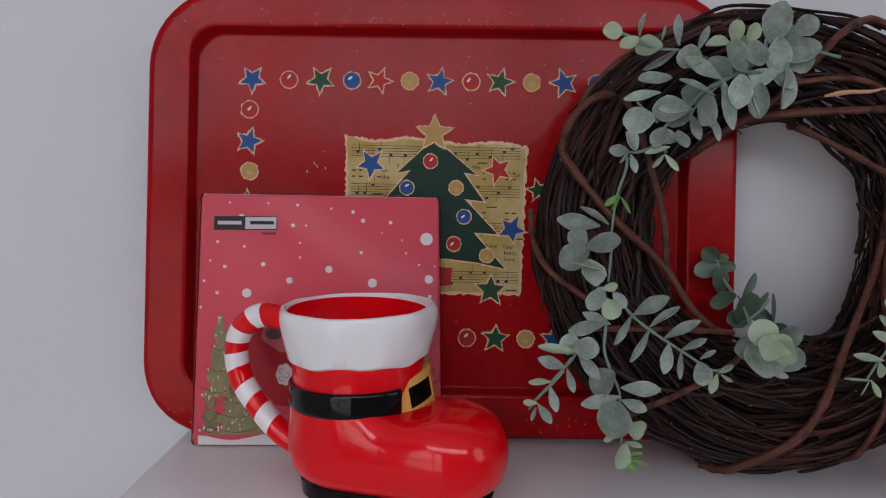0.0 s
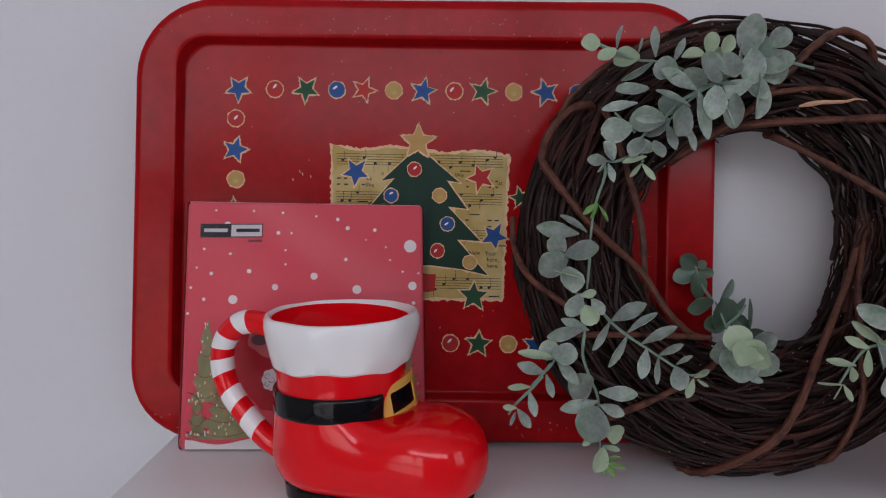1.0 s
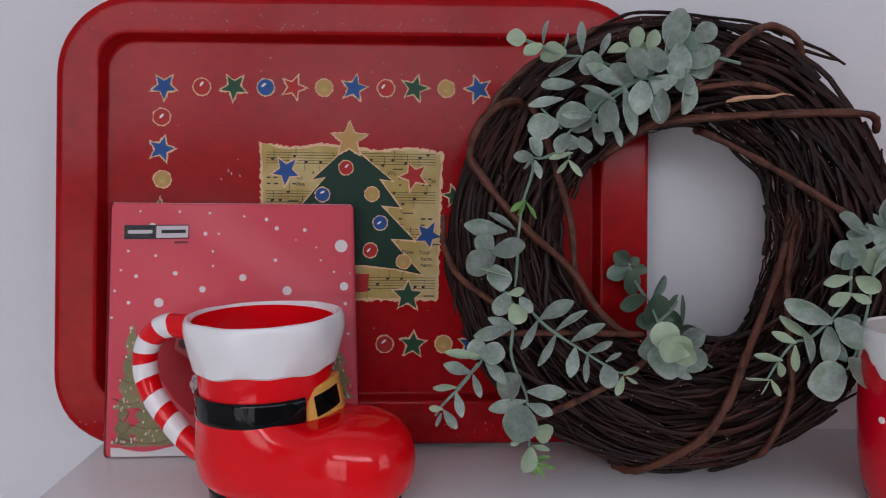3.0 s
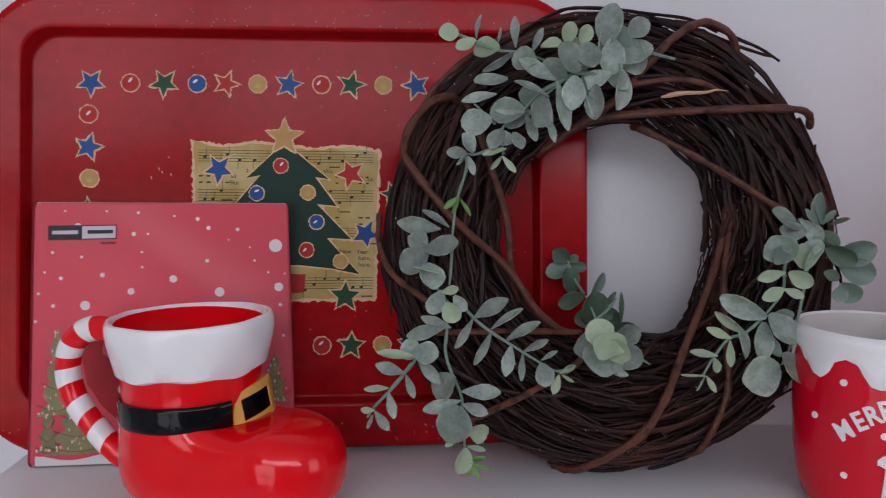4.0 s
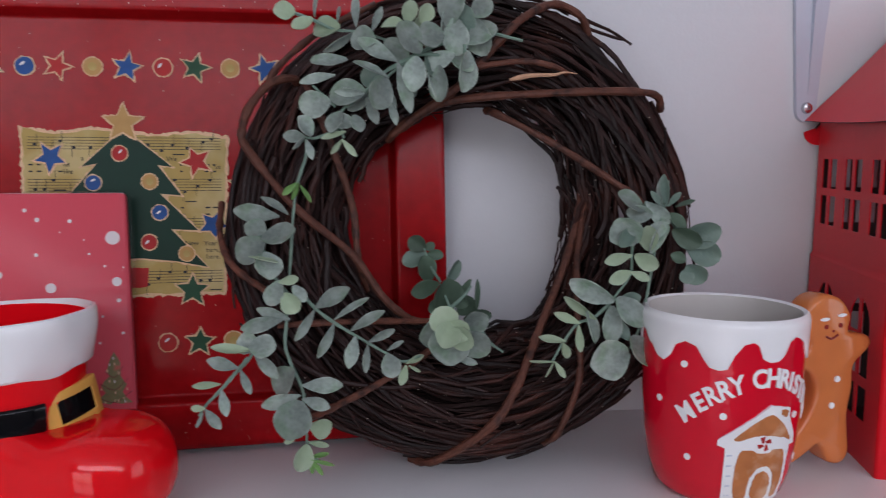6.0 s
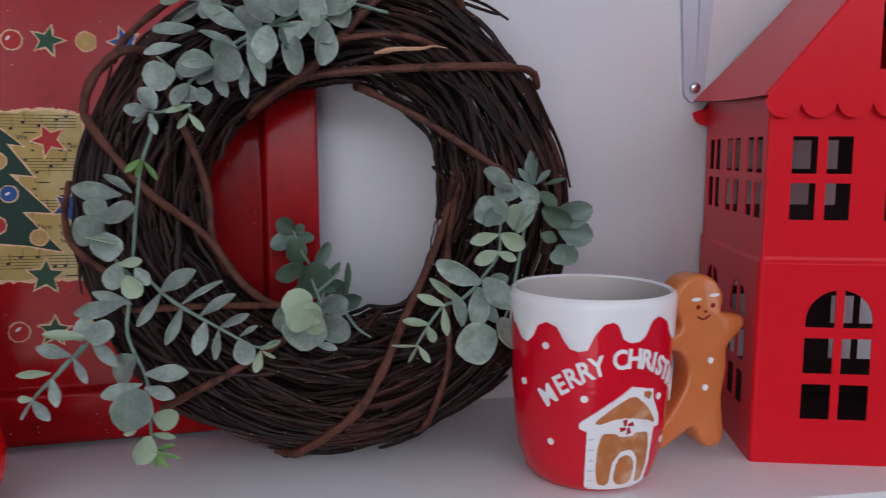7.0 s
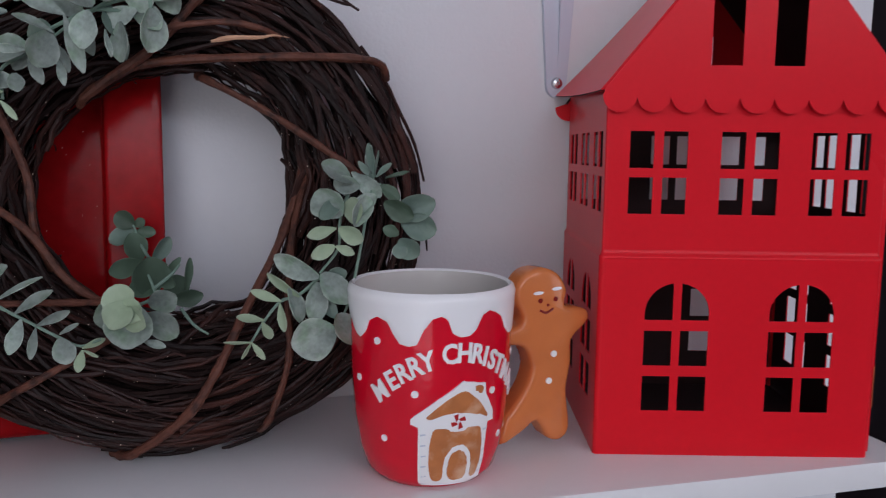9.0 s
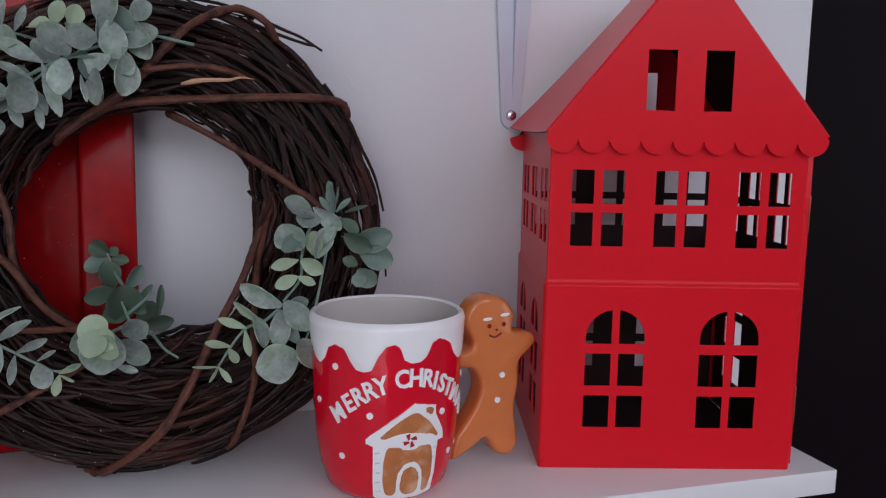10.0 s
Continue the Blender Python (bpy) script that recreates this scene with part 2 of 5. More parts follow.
bm = bmesh.new()
for x0, x1, z0, z1 in ((-3.0, ASSUMED_DOOR[0], -1.25, CEILING), (ASSUMED_DOOR[0], ASSUMED_DOOR[1], -1.25, ASSUMED_DOOR[2]), (ASSUMED_DOOR[0], ASSUMED_DOOR[1], ASSUMED_DOOR[3], FILL_OPENING_FRONT[2]),
                       (ASSUMED_DOOR[1], 3.2, -1.25, FILL_OPENING_FRONT[2]), (ASSUMED_DOOR[0], FILL_OPENING_FRONT[0], FILL_OPENING_FRONT[2], CEILING), (FILL_OPENING_FRONT[1], 3.2, FILL_OPENING_FRONT[2], CEILING), (FILL_OPENING_FRONT[0], FILL_OPENING_FRONT[1], FILL_OPENING_FRONT[3], CEILING)):
    box(bm, (x0, -3.1, z0), (x1, -3.0, z1))
structure("wall_front", bm, M_ROOM, SHELF, "plain pale wall, out of view, with openings for the fill lamps", "wall")
# added glazing bars that break the wide lamp's reflection into panes
bm = bmesh.new()
for k in range(1, 4):
    x = FILL_OPENING_FRONT[0] + k * 1.1
    box(bm, (x - 0.04, -3.045, FILL_OPENING_FRONT[2]), (x + 0.04, -3.0, FILL_OPENING_FRONT[3]))
structure("window_2", bm, M_ROOM, SHELF, "unseen upright bars that divide the wide front fill lamp", "window")
# bars of the assumed glazed double door, out of view
bm = bmesh.new()
box(bm, (-1.80, -3.045, ASSUMED_DOOR[2]), (-1.70, -3.0, ASSUMED_DOOR[3]))
box(bm, (ASSUMED_DOOR[0], -3.045, -0.34), (-1.80, -3.0, -0.26))
box(bm, (-1.70, -3.045, -0.34), (ASSUMED_DOOR[1], -3.0, -0.26))
structure("door_1", bm, M_ROOM, SHELF, "pale bars of the assumed glazed double door, out of view", "door")
# added bars in front of the side fill lamp
bm = bmesh.new()
for y in (-2.15, -1.65):
    box(bm, (3.2, y - 0.04, FILL_OPENING_RIGHT[2]), (3.245, y + 0.04, FILL_OPENING_RIGHT[3]))
structure("window_1", bm, M_ROOM, SHELF, "unseen upright bars that divide the side fill lamp", "window")
structure("wall_left", box(bmesh.new(), (-3.1, -3.1, -1.25), (-3.0, BACK + 0.12, CEILING)), M_ROOM, SHELF, "plain pale side wall", "wall")
bm = bmesh.new()
for y0, y1, z0, z1 in ((-3.1, FILL_OPENING_RIGHT[0], -1.25, CEILING), (FILL_OPENING_RIGHT[1], BACK + 0.12, -1.25, CEILING), (FILL_OPENING_RIGHT[0], FILL_OPENING_RIGHT[1], -1.25, FILL_OPENING_RIGHT[2]), (FILL_OPENING_RIGHT[0], FILL_OPENING_RIGHT[1], FILL_OPENING_RIGHT[3], CEILING)):
    box(bm, (3.2, y0, z0), (3.3, y1, z1))
structure("wall_right", bm, M_ROOM, SHELF, "plain pale side wall, out of view, with a fill lamp opening", "wall")

# shelf board
ob = part("shelf_board", box(bmesh.new(), (-0.834, 0, -0.0165), (0, BACK - 0.0005, 0), 0.0008), M_SHELF)
ob.matrix_world = SHELF
tagged(ob, "white laminate shelf board with a squared front edge", "shelf", kind="structure")

# ---- serving tray leaning on the wall ----
TRAY = pose(0, 0.5938, 0, 82.8, 0, 0)
tray = thing("serving_tray", TRAY, "dark red lacquered tray with paper stars leaning on the wall", "tray")


def rounded(cx, cy, hw, hh, r, n=10):
    pts = []
    for qx, qy, a0 in ((1, 1, 0), (-1, 1, 90), (-1, -1, 180), (1, -1, 270)):
        for k in range(n + 1):
            a = radians(a0 + 90 * k / n)
            pts.append((cx + qx * (hw - r) + r * math.cos(a), cy + qy * (hh - r) + r * math.sin(a)))
    return pts


bm = bmesh.new()
TRAY_RINGS = ((0.0012, 0.0112), (0, 0.0125), (0.0008, 0.0142), (0.0026, 0.0150), (0.006, 0.0148), (0.0320, 0.0136), (0.0340, 0.0134), (0.0345, 0.0130), (0.0349, 0.0122), (0.0364, 0.0016), (0.0369, 0.0005), (0.0376, 0.0001), (0.0385, 0.0))


def bent_rim(x, y, d):
    """The rim rises towards one end; the pan's upper edge stands high in it."""
    y += min(1, max(0, (d - 0.006) / 0.02)) * (0.0060 + 0.012 * x) * min(1, max(0, (y - 0.04) / 0.24))
    f, w = y / 0.313, 1 - min(1, d / 0.0300)
    return y + w * (((x + 0.17) * 0.017 + 0.0026) * f + (x + 0.17) * 0.008 * (1 - f))


loops = []
for d, h in TRAY_RINGS:
    k = 0.00325 * min(1, max(0, (d - 0.006) / 0.02))
    droop = 0.0095 * max(0, 1 - d / 0.018)
    loops.append([(x, bent_rim(x, y, d), h - droop * max(0, 1 - y / 0.03) ** 2) for x, y in rounded(0.0075 - k, 0.1565 + k, 0.2067 - d + k, 0.1565 - d + k, max(0.055 - d, 0.019))])
rings = loft(bm, loops)
bm.faces.new(rings[-1])
pan = part("pan", bm, M_TRAY, tray)
mod = pan.modifiers.new("thickness", "SOLIDIFY")
mod.thickness, mod.offset = 0.0011, -1

# glued paper cut-outs on the tray
deco = random.Random(3)


def star_outline(r, inner, turn, jitter, rnd):
    pts = []
    for k in range(10):
        a = radians(90 + turn + 36 * k)
        q = (r if k % 2 == 0 else inner) * (1 + rnd.uniform(-jitter, jitter))
        pts.append((q * math.cos(a), q * math.sin(a)))
    return pts


def disc_outline(r, n=28, jitter=0.0, rnd=None):
    return [((r * (1 + (rnd.uniform(-jitter, jitter) if rnd else 0))) * math.cos(2 * math.pi * k / n), (r * (1 + (rnd.uniform(-jitter, jitter) if rnd else 0))) * math.sin(2 * math.pi * k / n)) for k in range(n)]


def rough_outline(pts, step, jitter, rnd):
    """Torn edge: points along a closed outline, shaken sideways."""
    out = []
    for a, b in zip(pts, pts[1:] + pts[:1]):
        a, b = Vector(a), Vector(b)
        n = max(1, int((b - a).length / step))
        for k in range(n):
            p = a.lerp(b, k / n)
            out.append((p.x + rnd.uniform(-jitter, jitter), p.y + rnd.uniform(-jitter, jitter)))
    return out


def grown(pts, d):
    """Outline pushed outwards by d (outline anticlockwise)."""
    out, n = [], len(pts)
    for k in range(n):
        a, b, c = Vector(pts[k - 1]), Vector(pts[k]), Vector(pts[(k + 1) % n])
        e1, e2 = (b - a).normalized(), (c - b).normalized()
        m = Vector((e1.y, -e1.x)) + Vector((e2.y, -e2.x))
        m = m.normalized() if m.length > 1e-6 else Vector((e1.y, -e1.x))
        cosine = max(0.45, m.dot(Vector((e1.y, -e1.x))))
        out.append((b.x + m.x * d / cosine, b.y + m.y * d / cosine))
    return out


COLOUR = {"b": M_BLUE, "g": M_GREEN, "r": M_STARRED, "s": M_SAND}
WORD = {"b": "blue", "g": "green", "r": "red", "s": "gold"}


def paste_star(u, v, colour, turn=0, r=0.0092, base=0.0):
    core = star_outline(r, r * 0.45, turn, 0.07, deco)
    s = part("star", slab(bmesh.new(), core, base + 0.0005, base + 0.0008), COLOUR[colour], tray, WORD[colour] + " paper star with a gold edge", smooth=False)
    s.location = (u, v, 0)
    edge = rough_outline(grown(core, 0.0010), 0.0010, 0.0005, deco)
    part("gold_edge", slab(bmesh.new(), edge, base + 0.0001, base + 0.0006), M_GOLD, s, "rough gold painted edge", smooth=False)


def paste_bauble(u, v, colour, r=0.0066, base=0.0):
    b = part("bauble", slab(bmesh.new(), disc_outline(r * 0.87), base + 0.0005, base + 0.0008), COLOUR[colour], tray, WORD[colour] + " paper bauble in a gold ring", smooth=False)
    b.location = (u, v, 0)
    part("gold_ring", slab(bmesh.new(), disc_outline(r, 30, 0.075, deco), base + 0.0001, base + 0.0006), M_GOLD, b, "rough gold painted ring", smooth=False)
    if colour == "s":
        part("pearl", slab(bmesh.new(), disc_outline(r * 0.42, 16), base + 0.0007, base + 0.0010), M_SHEET, b, smooth=False)
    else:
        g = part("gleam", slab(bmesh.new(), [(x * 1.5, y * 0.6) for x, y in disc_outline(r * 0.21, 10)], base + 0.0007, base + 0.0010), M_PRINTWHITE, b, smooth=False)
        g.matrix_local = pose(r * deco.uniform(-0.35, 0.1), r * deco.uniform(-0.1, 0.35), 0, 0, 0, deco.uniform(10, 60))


V_TOP, V_LOW = 0.2555, 0.0730
for u, c, turn in ((-0.1303, "b", 36), (-0.0815, "g", 32), (-0.0395, "r", -20), (0.0035, "b", -11), (0.0469, "g", -14), (0.0929, "b", 17), (0.138, "g", 5)):
    paste_star(u, V_TOP + 0.011 * (u + 0.13) - 0.0005, c, turn, 0.0082 if c == "r" else 0.0092)
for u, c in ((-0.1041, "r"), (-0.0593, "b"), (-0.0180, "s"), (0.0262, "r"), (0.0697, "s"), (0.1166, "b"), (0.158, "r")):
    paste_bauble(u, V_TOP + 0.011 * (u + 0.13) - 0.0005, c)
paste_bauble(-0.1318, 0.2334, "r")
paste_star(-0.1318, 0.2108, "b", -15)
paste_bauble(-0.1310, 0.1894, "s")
paste_star(-0.1325, 0.1655, "g")
for u, c in ((0.0469, "g"), (0.0890, "b"), (0.132, "g")):
    paste_star(u, V_LOW, c, -4)
for u, c in ((0.0266, "r"), (0.0689, "s"), (0.110, "b")):
    paste_bauble(u, V_LOW, c)
paste_star(0.0755, 0.1800, "g", 12, 0.0075)

# torn sheet of music with staves, notes and words
SHEET_EDGE = [(-0.0600, 0.1050), (0.0630, 0.1062), (0.0645, 0.1600), (0.0660, 0.2095), (0.0460, 0.2130), (0.0200, 0.2105), (-0.0200, 0.2150), (-0.0420, 0.2120), (-0.0615, 0.2150), (-0.0605, 0.1700)]
sheet = part("music_sheet", slab(bmesh.new(), rough_outline(SHEET_EDGE, 0.004, 0.0008, deco), 0.0002, 0.0004), M_SHEET, tray, "torn yellowed sheet of printed music", smooth=False)
part("torn_border", slab(bmesh.new(), rough_outline(grown(SHEET_EDGE, 0.0018), 0.0018, 0.0009, deco), 0.00005, 0.00030), M_GOLD, sheet, "pale torn paper border", smooth=False)


def bar(bm, x0, x1, y0, y1, z0, z1):
    box(bm, (x0, y0, z0), (x1, y1, z1))


STAVES = (0.2020, 0.1745, 0.1480, 0.1130)
for v in STAVES:
    bm = bmesh.new()
    for k in range(5):
        y = v + 0.0019 * k
        bar(bm, -0.0585, 0.0625, y - 0.00018, y + 0.00018, 0.0003, 0.00055)
    part("stave", bm, M_INK, sheet, "five printed stave lines", smooth=False)
for v in STAVES:
    u = -0.054
    while u < 0.059:
        bm = bmesh.new()
        y = v + deco.choice((-0.001, 0.001, 0.003, 0.005, 0.007))
        slab(bm, [(u + x * 1.25, y + z * 0.85) for x, z in disc_outline(0.0010, 10)], 0.0003, 0.0006)
        up = deco.random() < 0.6
        bar(bm, u + (0.0009 if up else -0.0012), u + (0.0012 if up else -0.0009), y if up else y - 0.0065, y + 0.0065 if up else y, 0.0003, 0.0006)
        if deco.random() < 0.35:
            bar(bm, u, u + 0.0075, y - 0.0068, y - 0.0060, 0.0003, 0.0006)
        part("note", bm, M_INK, sheet, smooth=False)
        u += deco.uniform(0.0055, 0.0105)


def letters(text, size, bold=0.0, depth=0.0):
    """Mesh data of text in the built-in font, centred on its width, its baseline at 0."""
    c = bpy.data.curves.new("text", "FONT")
    c.body, c.size, c.align_x, c.offset, c.extrude, c.resolution_u = text, size, "CENTER", bold, depth, 3
    ob = new("text", c)
    me = bpy.data.meshes.new_from_object(ob)
    bpy.data.objects.remove(ob)
    bpy.data.curves.remove(c)
    return me


def word(text, size, mat, parent, m, name="word", label="", bold=0.0):
    me = letters(text, size, bold, 0.0001)
    me.materials.append(mat)
    ob = new(name, me)
    ob.parent = parent
    ob.matrix_local = m
    if label:
        ob["label"] = label
    return ob


for text, u, v in (("We", 0.0308, 0.1942), ("New", 0.0428, 0.1378), ("Year", 0.0548, 0.1375), ("here,", 0.0565, 0.1330), ("here.", 0.0565, 0.1285), ("like", -0.0340, 0.1858), ("us", -0.0345, 0.1905), ("us", 0.0605, 0.1890), ("a", -0.0250, 0.1945)):
    word(text, 0.0044, M_INK, sheet, pose(u, v, 0.0007), bold=0.0)
# unreadable words
for v in (0.1912, 0.1868, 0.1625, 0.1580):
    for u in (-0.0580, -0.053, -0.046, -0.040, -0.024, 0.024, 0.036, 0.052, 0.057):
        if deco.random() < 0.8:
            w = deco.uniform(0.003, 0.006)
            part("printed_word", box(bmesh.new(), (u, v, 0.0003), (u + w * 0.6, v + 0.0010, 0.00055)), M_INK, sheet, smooth=False)

# paper fir tree on the sheet
TREE = [(0.0528, 0.1231), (0.0300, 0.1486), (0.0471, 0.1478), (0.0230, 0.1725), (0.0368, 0.1711), (0.0218, 0.1915), (0.0312, 0.1901), (0.0006, 0.2154),
        (-0.0255, 0.1905), (-0.0160, 0.1925), (-0.0345, 0.1705), (-0.0215, 0.1728), (-0.0455, 0.1475), (-0.0280, 0.1490), (-0.0510, 0.1228), (-0.0200, 0.1290), (0.0109, 0.1296), (0.0330, 0.1272)]
fir = part("fir_tree", slab(bmesh.new(), TREE, 0.0008, 0.0012), M_PINEGREEN, tray, "dark green paper fir tree with gold edge", smooth=False)
part("gold_edge", slab(bmesh.new(), rough_outline(grown(TREE, 0.0011), 0.0012, 0.0005, deco), 0.0006, 0.0009), M_GOLD, fir, "rough gold painted edge", smooth=False)
part("tree_tub", slab(bmesh.new(), rough_outline([(-0.0110, 0.1090), (0.0140, 0.1105), (0.0155, 0.1235), (-0.0130, 0.1235)], 0.004, 0.0004, deco), 0.0007, 0.0010), M_STARRED, tray, "red paper tree tub", smooth=False)
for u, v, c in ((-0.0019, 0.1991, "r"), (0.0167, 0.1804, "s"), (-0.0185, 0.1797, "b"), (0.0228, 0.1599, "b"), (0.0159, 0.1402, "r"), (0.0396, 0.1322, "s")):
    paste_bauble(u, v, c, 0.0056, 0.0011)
paste_star(0.0005, 0.2192, "s", -1, 0.0122, 0.0010)
paste_star(0.0465, 0.1938, "r", 22, 0.0098, 0.0008)
paste_star(-0.0444, 0.1965, "b", 32, 0.0100, 0.0008)
paste_star(0.0571, 0.1516, "b", -27, 0.0098, 0.0008)
paste_star(0.0430, 0.1078, "g", -2, 0.0108, 0.0008)

# chipped paint
bm = bmesh.new()
for k in range(190):
    u, v = deco.uniform(-0.155, 0.18), deco.uniform(0.05, 0.28)
    if -0.065 < u < 0.07 and 0.1 < v < 0.24:
        continue
    r = deco.uniform(0.00012, 0.00035)
    slab(bm, [(u + x * deco.uniform(0.7, 1.6), v + y) for x, y in disc_outline(r, 6)], 0.0, 0.00012)
for k in range(130):
    a, b = deco.uniform(-0.19, 0.205), deco.choice((deco.uniform(0.008, 0.022), deco.uniform(0.290, 0.306)))
    r = deco.uniform(0.00012, 0.0003)
    slab(bm, [(a + x, b + y) for x, y in disc_outline(r, 6)], 0.0135, 0.0150)
for u, v in ((-0.0850, 0.196), (-0.0830, 0.194), (-0.0770, 0.1925), (-0.0900, 0.190)):
    slab(bm, [(u + x * 0.5 - y * 0.6, v + y * 2.4) for x, y in disc_outline(0.0005, 8)], 0.0, 0.00012)
tagged(part("paint_chips", bm, M_CHIPGLINT, tray, "tiny pale chips in the lacquer", smooth=False), kind="stuff")

# ---- red lantern house ----
HOUSE = pose(0.462, 0.472, 0, 0, 0, -18.55)
house = thing("lantern_house", HOUSE, "red enamelled metal lantern house with cut-out windows", "lantern")
HW, HD, HH = 0.1645, 0.146, 0.216
BACK_OUT = 0.0012


def sheet_with_holes(outline, holes, thick):
    """A sheet in x and z with holes cut through it; front face at y = 0."""
    bm = bmesh.new()
    edges = []
    for ring in (outline, *holes):
        vs = [bm.verts.new((x, 0, z)) for x, z in ring]
        edges += [bm.edges.new((a, b)) for a, b in zip(vs, vs[1:] + vs[:1])]
    bmesh.ops.triangle_fill(bm, edges=edges, use_beauty=True, use_dissolve=False)
    faces = list(bm.faces)
    r = bmesh.ops.extrude_face_region(bm, geom=faces)
    bmesh.ops.translate(bm, vec=(0, thick, 0), verts=[v for v in r["geom"] if isinstance(v, bmesh.types.BMVert)])
    bmesh.ops.recalc_face_normals(bm, faces=bm.faces)
    # faces turned inwards take the darkened interior tone
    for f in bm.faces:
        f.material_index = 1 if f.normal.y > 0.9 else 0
    return bm


def rect(x0, x1, z0, z1):
    return [(x0, z0), (x1, z0), (x1, z1), (x0, z1)]


def four_panes(x, z, w, h, bar):
    """Window of two by two panes whose lower left corner is x, z."""
    pw, ph = (w - bar) / 2, (h - bar) / 2
    return [rect(x + i * (pw + bar), x + i * (pw + bar) + pw, z + j * (ph + bar), z + j * (ph + bar) + ph) for i in (0, 1) for j in (0, 1)]


def arched(x, z, w, bar):
    """Arched window of two by three panes."""
    pw, ph = (w - bar) / 2, 0.0215
    out = []
    for i in (0, 1):
        for j in (0, 1):
            out.append(rect(x + i * (pw + bar), x + i * (pw + bar) + pw, z + j * (ph + 0.0065), z + j * (ph + 0.0065) + ph))
        z2 = z + 2 * (ph + 0.0065)
        arc = [(x + w / 2 + (w / 2) * math.cos(a), z2 + 0.004 + 0.0185 * math.sin(a)) for a in [radians(q) for q in range(0, 181, 10)]]
        if i == 0:
            top = [(px, pz) for px, pz in arc if px < x + pw - 0.0005]
            edge = z2 + 0.004 + 0.0185 * math.sqrt(max(0, 1 - (bar / w) ** 2))
            ring = [(x, z2), (x + pw, z2), (x + pw, edge), *top]
        else:
            top = [(px, pz) for px, pz in arc if px > x + pw + bar + 0.0005]
            edge = z2 + 0.004 + 0.0185 * math.sqrt(max(0, 1 - (bar / w) ** 2))
            ring = [(x + pw + bar, z2), (x + w, z2), *top, (x + pw + bar, edge)]
        out.append(ring)
    return out


def wall_holes(width):
    k = width / HW
    holes = []
    for x in (0.0142, 0.0676, 0.1205):
        holes += four_panes(x * k, 0.1475, 0.0338 * k, 0.0485, 0.0055)
    for x in (0.0266, 0.1010):
        holes += arched(x * k, 0.0280, 0.0385 * k, 0.0048)
    return holes


T, STEP, FOLD = 0.0009, 0.0015, 0.0013
for nm, m, w in (("front_wall", pose(0, 0, 0), HW), ("back_wall", pose(HW, HD, 0, 0, 0, 180), HW),
                 ("side_wall", pose(0, HD, 0, 0, 0, -90), HD), ("side_wall", pose(HW, 0, 0, 0, 0, 90), HD)):
    holes = wall_holes(w)
    rise = 0 if nm != "side_wall" else 0.0046
    lean = 0.0058 if nm == "side_wall" and m.translation.x == 0 else 0
    bm = sheet_with_holes([(FOLD, 0.1258), (w - FOLD, 0.1258), (w - FOLD, HH + 0.0006 + rise), (FOLD, HH + 0.0006 + rise + lean)], [q for q in holes if q[0][1] > 0.125], T)
    low = sheet_with_holes(rect(FOLD, w - FOLD, 0, 0.1208), [q for q in holes if q[0][1] < 0.120], T)
    bmesh.ops.translate(low, vec=(0, -STEP, 0), verts=low.verts)
    tmp = bpy.data.meshes.new("low")
    low.to_mesh(tmp)
    low.free()
    bm.from_mesh(tmp)
    bpy.data.meshes.remove(tmp)
    # rolled ledge between the storeys
    loft(bm, [[(x, y, z) for y, z in ((-STEP, 0.1204), (-STEP - 0.0002, 0.1214), (-STEP, 0.1221), (-0.0012, 0.1227), (-0.0007, 0.1233), (-0.0002, 0.1246), (0.0, 0.1262), (T, 0.1262), (T, 0.1204))] for x in (FOLD, w - FOLD)], cap_start=True, cap_end=True)
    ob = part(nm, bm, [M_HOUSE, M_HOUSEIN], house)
    ob.matrix_local = m
for x, y, sx, sy in ((FOLD, FOLD, -1, -1), (HW - FOLD, FOLD, 1, -1), (FOLD, HD - FOLD, -1, 1), (HW - FOLD, HD - FOLD, 1, 1)):
    bm = bmesh.new()
    loops = []
    for z, d in ((0.0, STEP), (0.1204, STEP), (0.1214, STEP + 0.0002), (0.1221, STEP), (0.1227, 0.0012), (0.1233, 0.0007), (0.1246, 0.0002), (0.1262, 0.0), (0.2166, 0.0)):
        arc = [(x + sx * (FOLD + d) * math.sin(q), y + sy * (FOLD + d) * math.cos(q), z) for q in [radians(15 * k) for k in range(7)]]
        loops.append(arc + [(x, y, z)])
    loft(bm, loops, cap_start=True, cap_end=True)
    bmesh.ops.recalc_face_normals(bm, faces=bm.faces)
    part("corner_fold", bm, M_HOUSE, house)
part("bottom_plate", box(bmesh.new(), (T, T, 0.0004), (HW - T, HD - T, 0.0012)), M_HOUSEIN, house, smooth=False)

